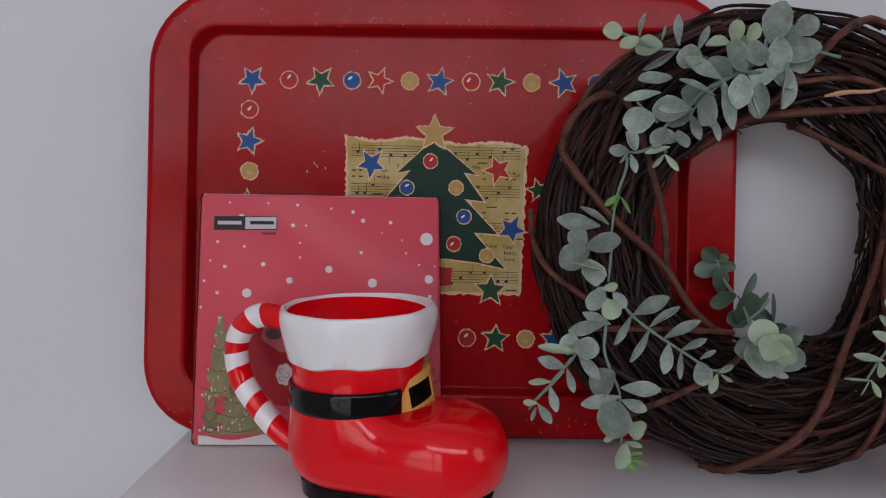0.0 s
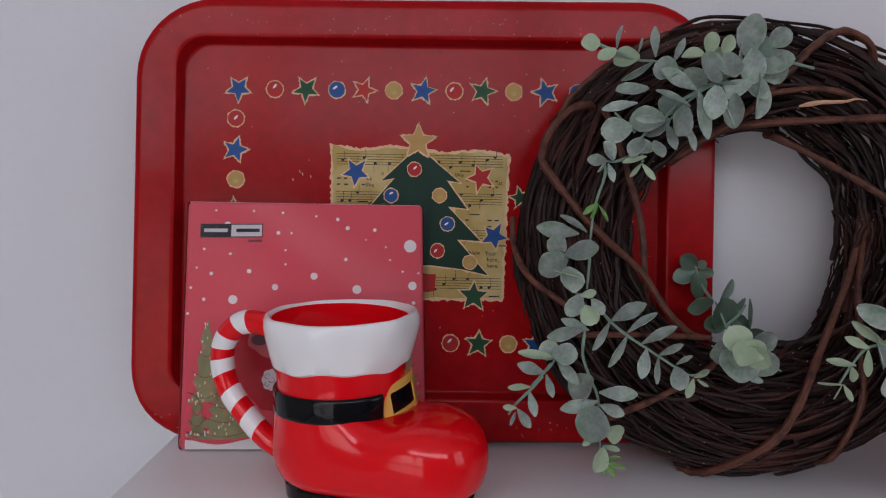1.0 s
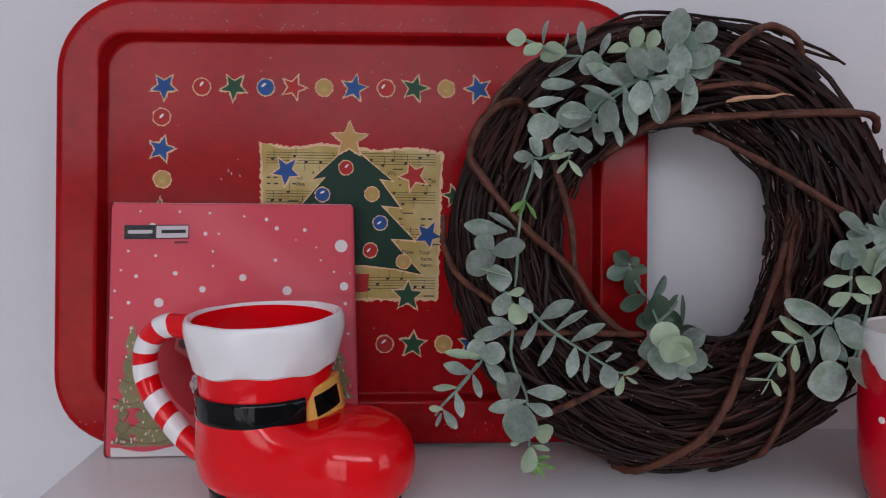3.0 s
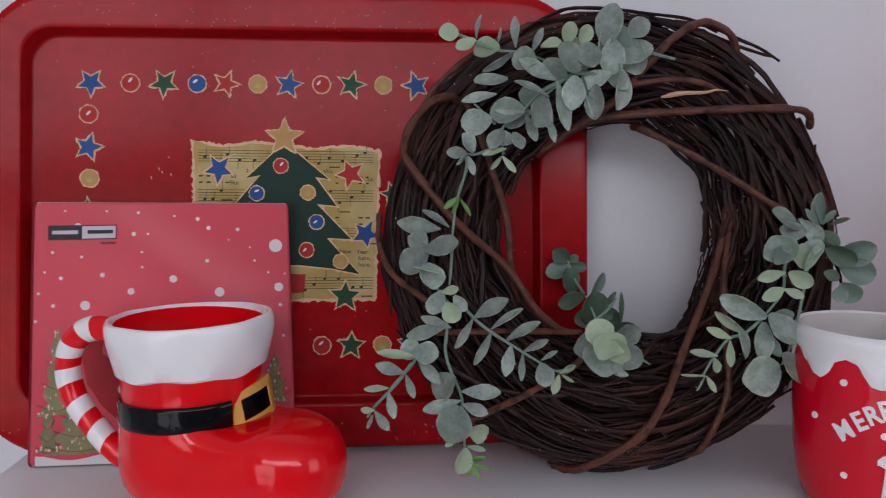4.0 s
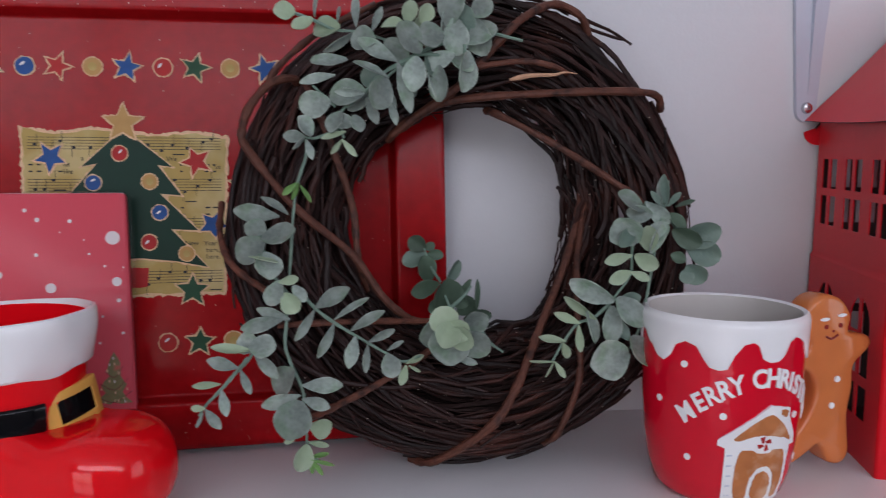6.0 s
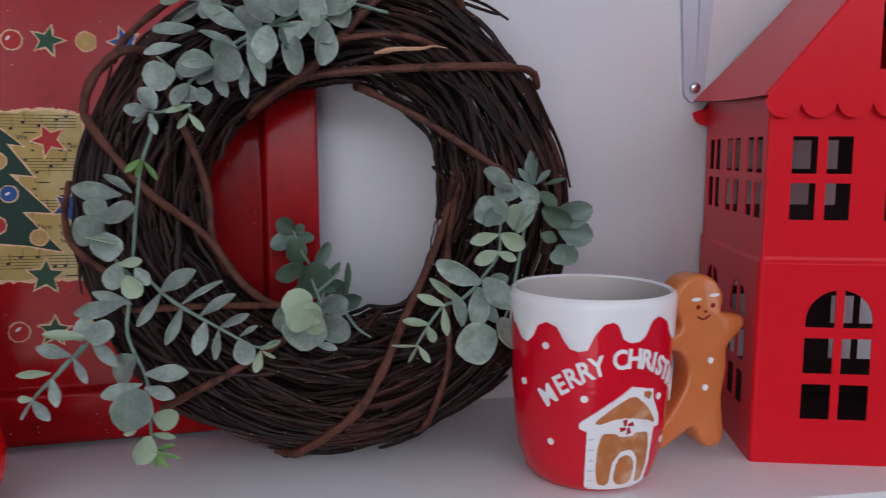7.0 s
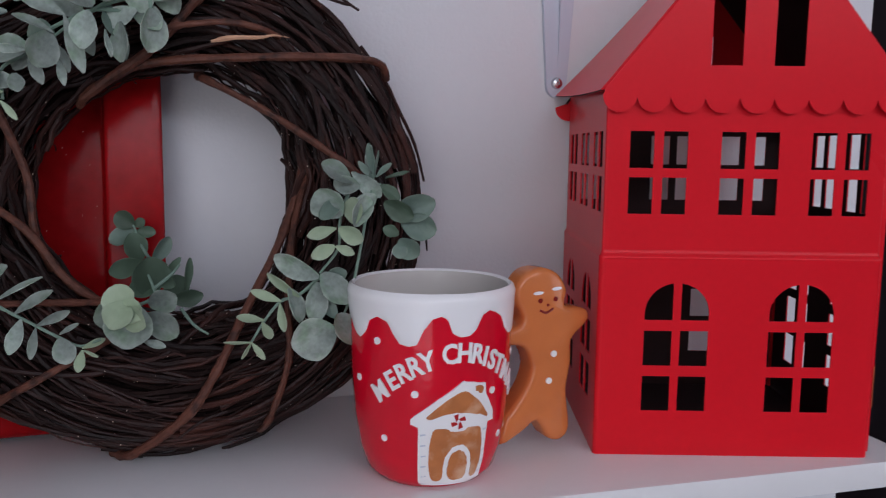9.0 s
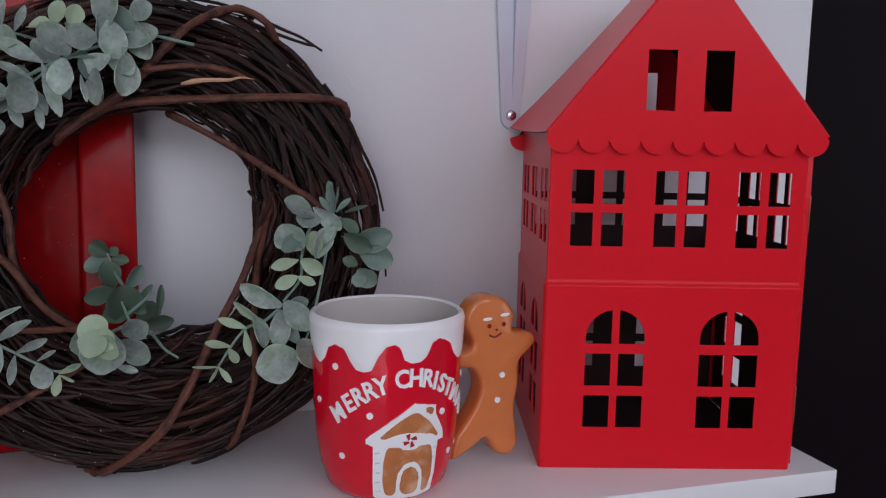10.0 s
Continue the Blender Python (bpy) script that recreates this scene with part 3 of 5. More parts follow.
# gables with windows, a scalloped hem and rounded folds to the roof
EAVE, APEX, FILLET = 0.2165, 0.3300, 0.0014
MID = HW / 2
HALF, RIDGE = HW / 2 + 0.0065, HW / 2 + 0.003
SLOPE = math.hypot(HALF, APEX - EAVE - 0.0033)
N_IN = ((APEX - EAVE - 0.0033) / SLOPE, HALF / SLOPE)
for m, ridge, half in ((pose(0, -0.0042, 0), RIDGE, HALF), (pose(HW, HD + BACK_OUT, 0, 0, 0, 180), HW - RIDGE, HALF + 0.0075)):
    n_sc = 9
    hem = []
    for k in range(n_sc):
        c = ridge - half + (k + 0.5) * 2 * half / n_sc
        r = half / n_sc
        hem += [(c - r * math.cos(a), EAVE - 0.0005 - 0.0095 * math.sin(a)) for a in [radians(q) for q in range(8, 173, 18)]]
    cut = FILLET / N_IN[0]
    outline = hem + [(ridge + half, EAVE), (ridge + HALF - cut, EAVE + 0.0033), (ridge, APEX - FILLET / N_IN[1]), (ridge - HALF + cut, EAVE + 0.0033), (ridge - half, EAVE)]
    bm = sheet_with_holes(outline, [rect(MID - 0.0245, MID - 0.0065, 0.2335, 0.2705), rect(MID + 0.0115, MID + 0.0290, 0.2335, 0.2705)], T)
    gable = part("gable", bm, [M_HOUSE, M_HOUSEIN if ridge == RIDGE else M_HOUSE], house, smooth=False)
    gable.matrix_local = m
    for s in (-1, 1):
        ends = []
        for x, z in ((ridge + s * HALF, EAVE + 0.0033), (ridge, APEX)):
            arc = [(FILLET * (1 - math.sin(q)), FILLET * (1 - math.cos(q))) for q in [radians(15 * k) for k in range(7)]]
            arc = arc + [(d + 0.0008, y + 0.0008) for d, y in reversed(arc)]
            ends.append([(x - s * N_IN[0] * d, y, z - N_IN[1] * d) for d, y in arc] if z < APEX else [(x, y, z - d / N_IN[1]) for d, y in arc])
        bm = bmesh.new()
        loft(bm, ends, cap_start=True, cap_end=True)
        bmesh.ops.recalc_face_normals(bm, faces=bm.faces)
        for f in bm.faces:
            f.material_index = 1 if f.normal.y > 0.8 or ridge != RIDGE else 0
        part("rolled_edge", bm, [M_HOUSE, M_HOUSEIN], gable)
for s in (-1, 1):
    # thin panel whose eave springs up a little towards the back
    bm = bmesh.new()
    loops = []
    for k in range(9):
        f = k / 8
        y = -0.0042 + FILLET + f * (HD + 0.0042 + BACK_OUT - 2 * FILLET)
        lift = 0.0060 * f * f if s < 0 else 0
        run = HALF + 0.0010 + (0.0072 * f if s < 0 else 0)
        path = [(RIDGE + s * q * run, APEX + 0.0004 - q * (APEX - EAVE - 0.0024) + lift * q ** 3) for q in (0, 0.2, 0.4, 0.6, 0.8, 0.9, 1.0)]
        loops.append([(x, y, z) for x, z in path] + [(x - s * N_IN[0] * 0.0009, y, z - N_IN[1] * 0.0009) for x, z in reversed(path)])
    loft(bm, loops, cap_start=True, cap_end=True)
    bmesh.ops.recalc_face_normals(bm, faces=bm.faces)
    # roof undersides take the darkened interior tone as well
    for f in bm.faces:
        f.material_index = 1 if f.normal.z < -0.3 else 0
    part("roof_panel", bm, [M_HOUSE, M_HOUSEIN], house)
# folded flange of the opening front, with two thin copper-coloured strips
flange = part("door_flange", box(bmesh.new(), (HW - 0.0005, 0.0035, 0.002), (HW + 0.0042, 0.0046, 0.2130), 0.0003), M_HOUSE, house, "narrow folded flange")
for z0, z1 in ((0.158, 0.182), (0.030, 0.056)):
    part("hinge_strip", box(bmesh.new(), (HW + 0.0036, 0.0030, z0), (HW + 0.0045, 0.0050, z1), 0.0002), M_COPPER, flange, "thin copper-coloured strip")

# ---- wall bracket above the shelf ----
BRACKET_X = -0.1648
bracket = thing("wall_bracket", SHELF @ pose(BRACKET_X, BACK, 0), "pale grey tapered wall bracket held by one screw", "bracket")
bm = bmesh.new()
outline = [(0.0080 * math.cos(a), 0.2335 + 0.0095 * math.sin(a)) for a in [radians(q) for q in range(180, 361, 15)]] + [(0.027, 0.52), (-0.027, 0.52)]
edge = sheet_with_holes(outline, [], 0.004)
bmesh.ops.translate(edge, vec=(0, -0.0045, 0), verts=edge.verts)
part("back_plate", edge, M_PLASTIC, bracket, smooth=False)
bm = bmesh.new()
loft(bm, [[(0.0005, -0.0044, 0.244), (0.0070, -0.0044, 0.244), (0.0070, -0.0046, 0.244), (0.0005, -0.0046, 0.244)],
          [(-0.001, -0.0045, 0.52), (0.0245, -0.0045, 0.52), (0.0245, -0.022, 0.52), (-0.001, -0.022, 0.52)]], cap_start=True, cap_end=True)
bmesh.ops.recalc_face_normals(bm, faces=bm.faces)
part("rib", bm, M_PLASTIC, bracket, smooth=False)
bm = bmesh.new()
loft(bm, lathe([(0.0044, 0), (0.0044, 0.001), (0.0036, 0.0026), (0.0016, 0.0032), (0.0012, 0.0020), (0.0, 0.0020)], 20))
part("screw", bm, M_STEEL, bracket, "round steel screw head").matrix_local = pose(0, -0.0045, 0.2345, 90, 0, 0)

# ---- napkin packet ----
PACK = pose(-0.160, 0.573, 0, 84, 0, 2)
packet = thing("napkin_packet", PACK, "square packet of pink printed paper napkins in clear film", "napkins")
PW, PH, PD = 0.1675, 0.1735, 0.0100
pk = random.Random(11)


def slack(x, y):
    """The packet spreads a little towards its foot."""
    return PW / 2 + (x - PW / 2) * (1 + 0.055 * (0.5 - y / PH))


bm = bmesh.new()
# soft-edged block, slightly bowed
loops = []
for d, z in ((0.0016, -PD), (0.0003, -PD + 0.0016), (0.0, -PD * 0.5), (0.0004, -0.0014), (0.0022, 0.0)):
    loops.append([(slack(x, y) + 0.0004 * math.sin(40 * y), y, z) for x, y in rounded(PW / 2, PH / 2 + 0.0005, PW / 2 - d, PH / 2 - d, 0.0035, 5)])
loft(bm, loops, cap_start=True, cap_end=True)
stack = part("napkin_pack", bm, M_PINK, packet, "folded pink printed paper napkins")
for k in range(4):
    z = -PD + 0.0022 + k * 0.0018
    part("paper_edge", box(bmesh.new(), (0.004, PH - 0.0004, z), (PW - 0.004, PH + 0.0003, z + 0.0007)), M_NAPEDGE, stack, smooth=False)


def print_piece(name, outline, mat, z=0.0, label="", parent=None, thick=0.00015):
    return part(name, slab(bmesh.new(), outline, z - 0.0001, z + thick), mat, parent or stack, label, smooth=False)


BIG_FLAKES = ((157, 145, 4.6), (159, 117, 3.1), (120, 114, 3.3), (34, 106, 3.3), (90, 123, 2.6), (63, 115, 2.3), (45, 126, 1.6), (113, 157, 1.5), (65, 153, 1.4), (106, 163, 1.3), (132, 156, 1.3), (112, 135, 1.3), (19, 124, 1.3), (14, 106, 1.3), (160, 105, 1.3), (30, 158, 2.4))
SMALL_FLAKES = ((22, 168, 0.8), (48, 168, 0.8), (68, 167, 1.0), (91, 165, 0.8), (74, 153, 0.8), (126, 149, 0.5), (14, 141, 1.0), (32, 138, 1.0), (70, 141, 0.8), (140, 144, 0.6), (143, 135, 0.8), (70, 131, 0.8), (9, 128, 0.8), (152, 127, 0.8), (163, 126, 0.6), (5, 114, 1.0), (3, 96, 1.0), (150, 95, 0.9), (138, 100, 0.7), (162, 84, 1.1), (148, 78, 0.8))
for x, y, r in BIG_FLAKES + SMALL_FLAKES:
    print_piece("printed_flake", [(x / 1000 + a, y / 1000 + b) for a, b in disc_outline(r / 1000 * 0.95, 18)], M_PRINTWHITE, 0.0001)
# maker's label: a dark and a pale field with bars in place of the lettering
lab = print_piece("label", [(0.0113, 0.1490), (0.0540, 0.1497), (0.0542, 0.1592), (0.0115, 0.1585)], M_INK, 0.0003, "small black and white label", packet)
print_piece("label_field", [(0.0325, 0.1500), (0.0535, 0.1504), (0.0537, 0.1585), (0.0327, 0.1581)], M_LABELWHITE, 0.0005, "", lab)
print_piece("label_bar", [(0.0140, 0.1528), (0.0300, 0.1530), (0.0300, 0.1554), (0.0140, 0.1552)], M_LABELWHITE, 0.0005, "", lab)
print_piece("label_bar", [(0.0360, 0.1531), (0.0520, 0.1534), (0.0520, 0.1558), (0.0360, 0.1555)], M_INK, 0.0007, "", lab)
print_piece("label_bar", [(0.0440, 0.1462), (0.0535, 0.1464), (0.0535, 0.1480), (0.0440, 0.1478)], M_PRINTRED, 0.0001, "", lab)
# printed snow along the foot and lit fir trees
snow = [(PW - 0.002, 0.001), (PW - 0.002, 0.0080)] + [(PW - 0.002 - (PW - 0.004) * k / 30, 0.0065 + 0.0022 * math.sin(k * 0.62 + 1.2)) for k in range(1, 30)] + [(0.002, 0.0075), (0.002, 0.001)]
print_piece("printed_snow", list(reversed(snow)), M_PRINTWHITE, 0.0001, "white printed snow bank")


def printed_tree(cx, base, height, width, tiers):
    pts_l, pts_r = [], []
    for k in range(tiers):
        f0, f1 = k / tiers, (k + 1) / tiers
        wide = width / 2 * (1 - f0 * 0.9)
        pts_r += [(cx + wide, base + height * f0 + pk.uniform(-0.001, 0.001)), (cx + wide * 0.45, base + height * (f0 * 0.4 + f1 * 0.6))]
        pts_l += [(cx - wide, base + height * f0 + pk.uniform(-0.001, 0.001)), (cx - wide * 0.45, base + height * (f0 * 0.4 + f1 * 0.6))]
    ring = pts_r + [(cx + 0.0005, base + height)] + list(reversed(pts_l))
    t = print_piece("printed_tree", rough_outline(ring, 0.0035, 0.0007, pk), M_PRINTGREEN, 0.0003, "printed green fir tree with lights")
    for k in range(int(height * 1000 * 0.5)):
        f = pk.random() ** 1.4
        w = width / 2 * (1 - f * 0.9) * 1.05
        x, y = cx + pk.uniform(-w, w), base + height * f * 0.95
        print_piece("printed_lamp", [(x + a * 0.5, y + b) for a, b in disc_outline(pk.uniform(0.0008, 0.0012), 8)], pk.choice((M_PRINTLIGHT, M_PRINTLIGHT, M_PRINTWHITE)), 0.0005, "", t)
    for k in range(3):
        y = base + height * (0.12 + 0.25 * k)
        w = width / 2 * (1 - 0.25 * k)
        path = [Vector((cx - w, y, 0.0004)), Vector((cx, y - 0.004, 0.0004)), Vector((cx + w, y + 0.003, 0.0004))]
        part("printed_wire", tube(bmesh.new(), smooth_path(path, 6), 0.00025, 4), M_PRINTRED, t, smooth=False)


printed_tree(0.0165, 0.034, 0.058, 0.026, 4)
printed_tree(0.0300, 0.009, 0.040, 0.046, 4)
printed_tree(0.0105, 0.010, 0.030, 0.016, 3)
printed_tree(0.1560, 0.040, 0.032, 0.022, 3)
# dark red printed field with a grey oval, a pale patch and a white puff on it
print_piece("printed_field", rough_outline([(0.0300, 0.0880), (0.0310, 0.0720), (0.0350, 0.0545), (0.0440, 0.0395), (0.0540, 0.0290), (0.0680, 0.0270), (0.0740, 0.0400), (0.0740, 0.0620), (0.0620, 0.0660), (0.0545, 0.0680), (0.0470, 0.0745), (0.0440, 0.0900), (0.0370, 0.0935)], 0.004, 0.0004, pk), M_PRINTCOAT, 0.0001, "dark red printed field")
print_piece("printed_patch", rough_outline([(0.0445, 0.0740), (0.0560, 0.0660), (0.0680, 0.0650), (0.0700, 0.0880), (0.0560, 0.0950), (0.0460, 0.0890)], 0.003, 0.0004, pk), M_PRINTROSE, 0.0003, "pale rose printed patch")
print_piece("printed_oval", [(0.0525 + x * 0.9, 0.0780 + y * 0.62) for x, y in disc_outline(0.0062, 24, 0.04, pk)], M_PRINTGREY, 0.0005, "grey printed oval")
puff = print_piece("printed_puff", [(0.0605 + (0.0055 + 0.0009 * abs(math.sin(3.5 * q))) * math.cos(q) * 0.95, 0.0500 + (0.0068 + 0.0010 * abs(math.sin(3.5 * q))) * math.sin(q)) for q in [2 * math.pi * k / 56 for k in range(56)]], M_PRINTWHITE, 0.0003, "white printed puff")
for cx, cy, r, a0, a1 in ((0.0585, 0.0525, 0.0017, 20, 290), (0.0615, 0.0498, 0.0019, 180, 440), (0.0583, 0.0470, 0.0015, 100, 350)):
    arc = [Vector((cx + r * math.cos(radians(a0 + (a1 - a0) * k / 7)), cy + r * math.sin(radians(a0 + (a1 - a0) * k / 7)), 0.0006)) for k in range(8)]
    part("printed_curl", tube(bmesh.new(), smooth_path(arc, 3), 0.00022, 4), M_PRINTGREY, puff, smooth=False)

# clear film round the packet, with a welded lip
M_FILM = bpy.data.materials.new("clear_film")
M_FILM.use_nodes = True
ft = M_FILM.node_tree
ft.nodes.remove(ft.nodes["Principled BSDF"])
clear, gloss, mixer, fres = (ft.nodes.new(k) for k in ("ShaderNodeBsdfTransparent", "ShaderNodeBsdfGlossy", "ShaderNodeMixShader", "ShaderNodeFresnel"))
clear.inputs[0].default_value = (0.97, 0.97, 0.97, 1)
gloss.inputs["Roughness"].default_value = 0.16
fres.inputs[0].default_value = 1.2
fco, fno, fbu = (ft.nodes.new(k) for k in ("ShaderNodeTexCoord", "ShaderNodeTexNoise", "ShaderNodeBump"))
fno.inputs["Scale"].default_value, fno.inputs["Detail"].default_value, fno.inputs["Distortion"].default_value = 1, 2, 0.6
fbu.inputs["Strength"].default_value, fbu.inputs["Distance"].default_value = 0.9, 0.003
fmap, fsep, frange, fmul = (ft.nodes.new(k) for k in ("ShaderNodeMapping", "ShaderNodeSeparateXYZ", "ShaderNodeMapRange", "ShaderNodeMath"))
fmap.inputs["Scale"].default_value, fmap.inputs["Rotation"].default_value = (26, 70, 1), (0, 0, radians(20))
ft.links.new(fco.outputs["Object"], fmap.inputs["Vector"])
ft.links.new(fmap.outputs[0], fno.inputs["Vector"])
# the film puckers towards its welded side
ft.links.new(fco.outputs["Generated"], fsep.inputs[0])
ft.links.new(fsep.outputs[0], frange.inputs[0])
frange.inputs[1].default_value, frange.inputs[2].default_value, frange.inputs[3].default_value = 0.76, 1.02, 0.015
fmul.operation = "MULTIPLY"
ft.links.new(frange.outputs[0], fmul.inputs[0])
ft.links.new(fno.outputs["Fac"], fmul.inputs[1])
ft.links.new(fmul.outputs[0], fbu.inputs["Height"])
ft.links.new(fbu.outputs[0], gloss.inputs["Normal"])
ft.links.new(fbu.outputs[0], fres.inputs["Normal"])
ft.links.new(fres.outputs[0], mixer.inputs[0])
ft.links.new(clear.outputs[0], mixer.inputs[1])
ft.links.new(gloss.outputs[0], mixer.inputs[2])
ft.links.new(mixer.outputs[0], ft.nodes["Material Output"].inputs[0])
bm = bmesh.new()
loops = [[(slack(x, y), y, z) for x, y in rounded(PW / 2, PH / 2 + 0.0005, PW / 2 + 0.0008 - d, PH / 2 + 0.0008 - d, 0.004, 5)] for d, z in ((0.003, -PD - 0.0008), (0, -PD + 0.001), (0, -0.001), (0.0022, 0.0013))]
loft(bm, loops, cap_start=True, cap_end=True)
film = part("film_wrap", bm, M_FILM, packet, "clear glossy plastic film")
film.visible_shadow = False
bm = bmesh.new()
loft(bm, [[(slack(PW, y) + d, y, z) for d, z in ((0.0006, -0.0052), (0.0032, -0.0052), (0.0032, -0.0049), (0.0006, -0.0049))] for y in (0.004, 0.06, 0.12, PH - 0.001)], cap_start=True, cap_end=True)
bmesh.ops.recalc_face_normals(bm, faces=bm.faces)
lip = part("film_lip", bm, M_FILM, film, smooth=False)
lip.visible_shadow = False

# ---- boot mug ----
BOOT = pose(-0.043, 0.512, 0, 0, 0, -24)
boot = thing("boot_mug", BOOT, "glossy red ceramic boot mug with white cuff and candy-striped handle", "mug")


def hull_ring(rh, rt, length, z, n=96):
    """Outline round a heel circle at 0 and a toe circle at length along x, evenly spaced from the heel's back."""
    cut = (rh - rt) / length if length > abs(rh - rt) else 2
    pts = []
    for k in range(720):
        a = math.pi + 2 * math.pi * k / 720
        c, s = math.cos(a), math.sin(a)
        pts.append((rh * c, rh * s) if c < cut else (length + rt * c, rt * s))
    pts.append(pts[0])
    d = [0]
    for a, b in zip(pts, pts[1:]):
        d.append(d[-1] + math.dist(a, b))
    out, j = [], 0
    for k in range(n):
        want = d[-1] * k / n
        while d[j + 1] < want:
            j += 1
        f = (want - d[j]) / max(1e-9, d[j + 1] - d[j])
        out.append((pts[j][0] + (pts[j + 1][0] - pts[j][0]) * f, pts[j][1] + (pts[j + 1][1] - pts[j][1]) * f, z))
    return out


def relax_loops(loops, times):
    """Even out a stack of rings lengthwise."""
    rings = [[Vector(p) for p in r] for r in loops]
    for _ in range(times):
        old = [[p.copy() for p in r] for r in rings]
        for i in range(1, len(rings) - 1):
            for k in range(len(rings[i])):
                m = (old[i - 1][k] + old[i + 1][k]) / 2
                rings[i][k] = Vector((old[i][k].x * 0.6 + m.x * 0.4, old[i][k].y * 0.6 + m.y * 0.4, old[i][k].z))
    return rings


def pinched(p):
    """Draw the instep in and down in front of the ankle."""
    x, y, z = p
    if 0.041 < z < 0.0632:
        f = (z - 0.041) / 0.0215
        y *= 1 - 0.05 * f * math.exp(-((x - 0.034) / 0.014) ** 2)
        z = 0.041 + f * (float(np.interp(x, (0.012, 0.034, 0.042, 0.049, 0.058, 0.067, 0.09), (0.0628, 0.0572, 0.0562, 0.0578, 0.0604, 0.0606, 0.0594))) - 0.041)
    return Vector((x, y, z))


bm = bmesh.new()
foot = [(0.0330, 0.0270, 0.056, 0.0115), (0.0375, 0.0315, 0.0575, 0.0150), (0.0402, 0.0345, 0.0585, 0.020), (0.0415, 0.0358, 0.059, 0.027), (0.0418, 0.0362, 0.059, 0.034), (0.0414, 0.0358, 0.0585, 0.041), (0.0408, 0.0342, 0.058, 0.047),
        (0.0404, 0.0326, 0.0575, 0.0520), (0.0401, 0.0298, 0.0568, 0.0560), (0.0398, 0.0254, 0.0558, 0.0590), (0.0396, 0.0186, 0.0540, 0.0612), (0.0393, 0.0080, 0.0490, 0.0622), (0.0391, 0.0391, 0.0004, 0.0625), (0.0391, 0.0390, 0.0005, 0.0636), (0.0390, 0.0390, 0.0001, 0.068), (0.0390, 0.0390, 0.0001, 0.074), (0.0396, 0.0396, 0.0001, 0.086)]
rim = [(0.0424, 0.106), (0.0423, 0.1100), (0.0416, 0.1105), (0.0408, 0.100), (0.0384, 0.080), (0.0376, 0.05), (0.032, 0.020)]
loops = [[pinched(p) for p in ring] for ring in relax_loops([hull_ring(*l) for l in foot[:12]], 1) + [hull_ring(*foot[12])]] + [hull_ring(*l) for l in foot[13:]] + [hull_ring(r, r, 0.0001, z) for r, z in rim]
loft(bm, loops, cap_start=True, cap_end=True)
part("body", bm, M_RED, boot, "glossy red boot-shaped body")
bm = bmesh.new()
prof = [(0.0385, 0.0845), (0.0403, 0.0830), (0.0421, 0.0846), (0.0434, 0.0920), (0.0449, 0.1000), (0.0459, 0.1060), (0.0460, 0.1110), (0.0450, 0.1134), (0.0436, 0.1138), (0.0425, 0.1122), (0.0421, 0.1070), (0.0385, 0.0845)]
rings = []
for r, z in prof:
    ring = []
    for k in range(96):
        a = 2 * math.pi * k / 96
        lump = 1.006 + 0.016 * math.sin(3 * a + 70 * z) + 0.011 * math.sin(7 * a + 2 - 90 * z) + 0.008 * math.sin(11 * a + 160 * z)
        wide = r * (1 + (lump - 1) * (max(0.0, min(1.0, (r - 0.0425) / 0.0012)) if z > 0.1 else float(r > 0.0420)))
        ring.append((wide * math.cos(a), wide * math.sin(a), z + 0.0017 * math.cos(a) + (0.0008 * math.sin(4 * a) + 0.0006 * math.sin(9 * a + 1) if z < 0.09 else 0.0006 * math.sin(2 * a + 0.7))))
    rings.append(ring)
loft(bm, rings)
part("cuff", bm, M_WHITE, boot, "white glazed fur-like cuff")
bm = bmesh.new()
loft(bm, [hull_ring(0.0315, 0.0265, 0.0565, 0.0), hull_ring(0.0335, 0.0290, 0.057, 0.0015), hull_ring(0.0345, 0.0300, 0.057, 0.0100), hull_ring(0.0325, 0.028, 0.0565, 0.0125)], cap_start=True, cap_end=True)
part("sole", bm, M_BLACK, boot, "black glazed sole")
bm = bmesh.new()
prof = [(0.0385, 0.0556), (0.0401, 0.0554), (0.0409, 0.0564), (0.0411, 0.0580), (0.0411, 0.0678), (0.0408, 0.0692), (0.0401, 0.0700), (0.0385, 0.0698)]
steps = 80
loops = []
for k in range(steps + 1):
    a = radians(24 + 312 * k / steps)
    loops.append([(r * math.cos(a) * 1.006, r * math.sin(a) * 1.006, z + 0.0016 * math.cos(a)) for r, z in prof])
loft(bm, loops, cap_start=True, cap_end=True)
bmesh.ops.recalc_face_normals(bm, faces=bm.faces)
part("belt", bm, M_BLACK, boot, "black glazed belt")
# buckle wrapped over the front of the belt
def wrapped_plate(hw, hh, r, z):
    """Rounded rectangle with divided sides, bent round the ankle, as a ring at height z over the belt."""
    pts = rounded(0, 0, hw, hh, r, 3)
    out = []
    for p, q in zip(pts, pts[1:] + pts[:1]):
        n = 8 if math.dist(p, q) > 0.004 else 1
        out += [(p[0] + (q[0] - p[0]) * k / n, p[1] + (q[1] - p[1]) * k / n) for k in range(n)]
    return [(x, y, z - x * x / 0.088) for x, y in out]


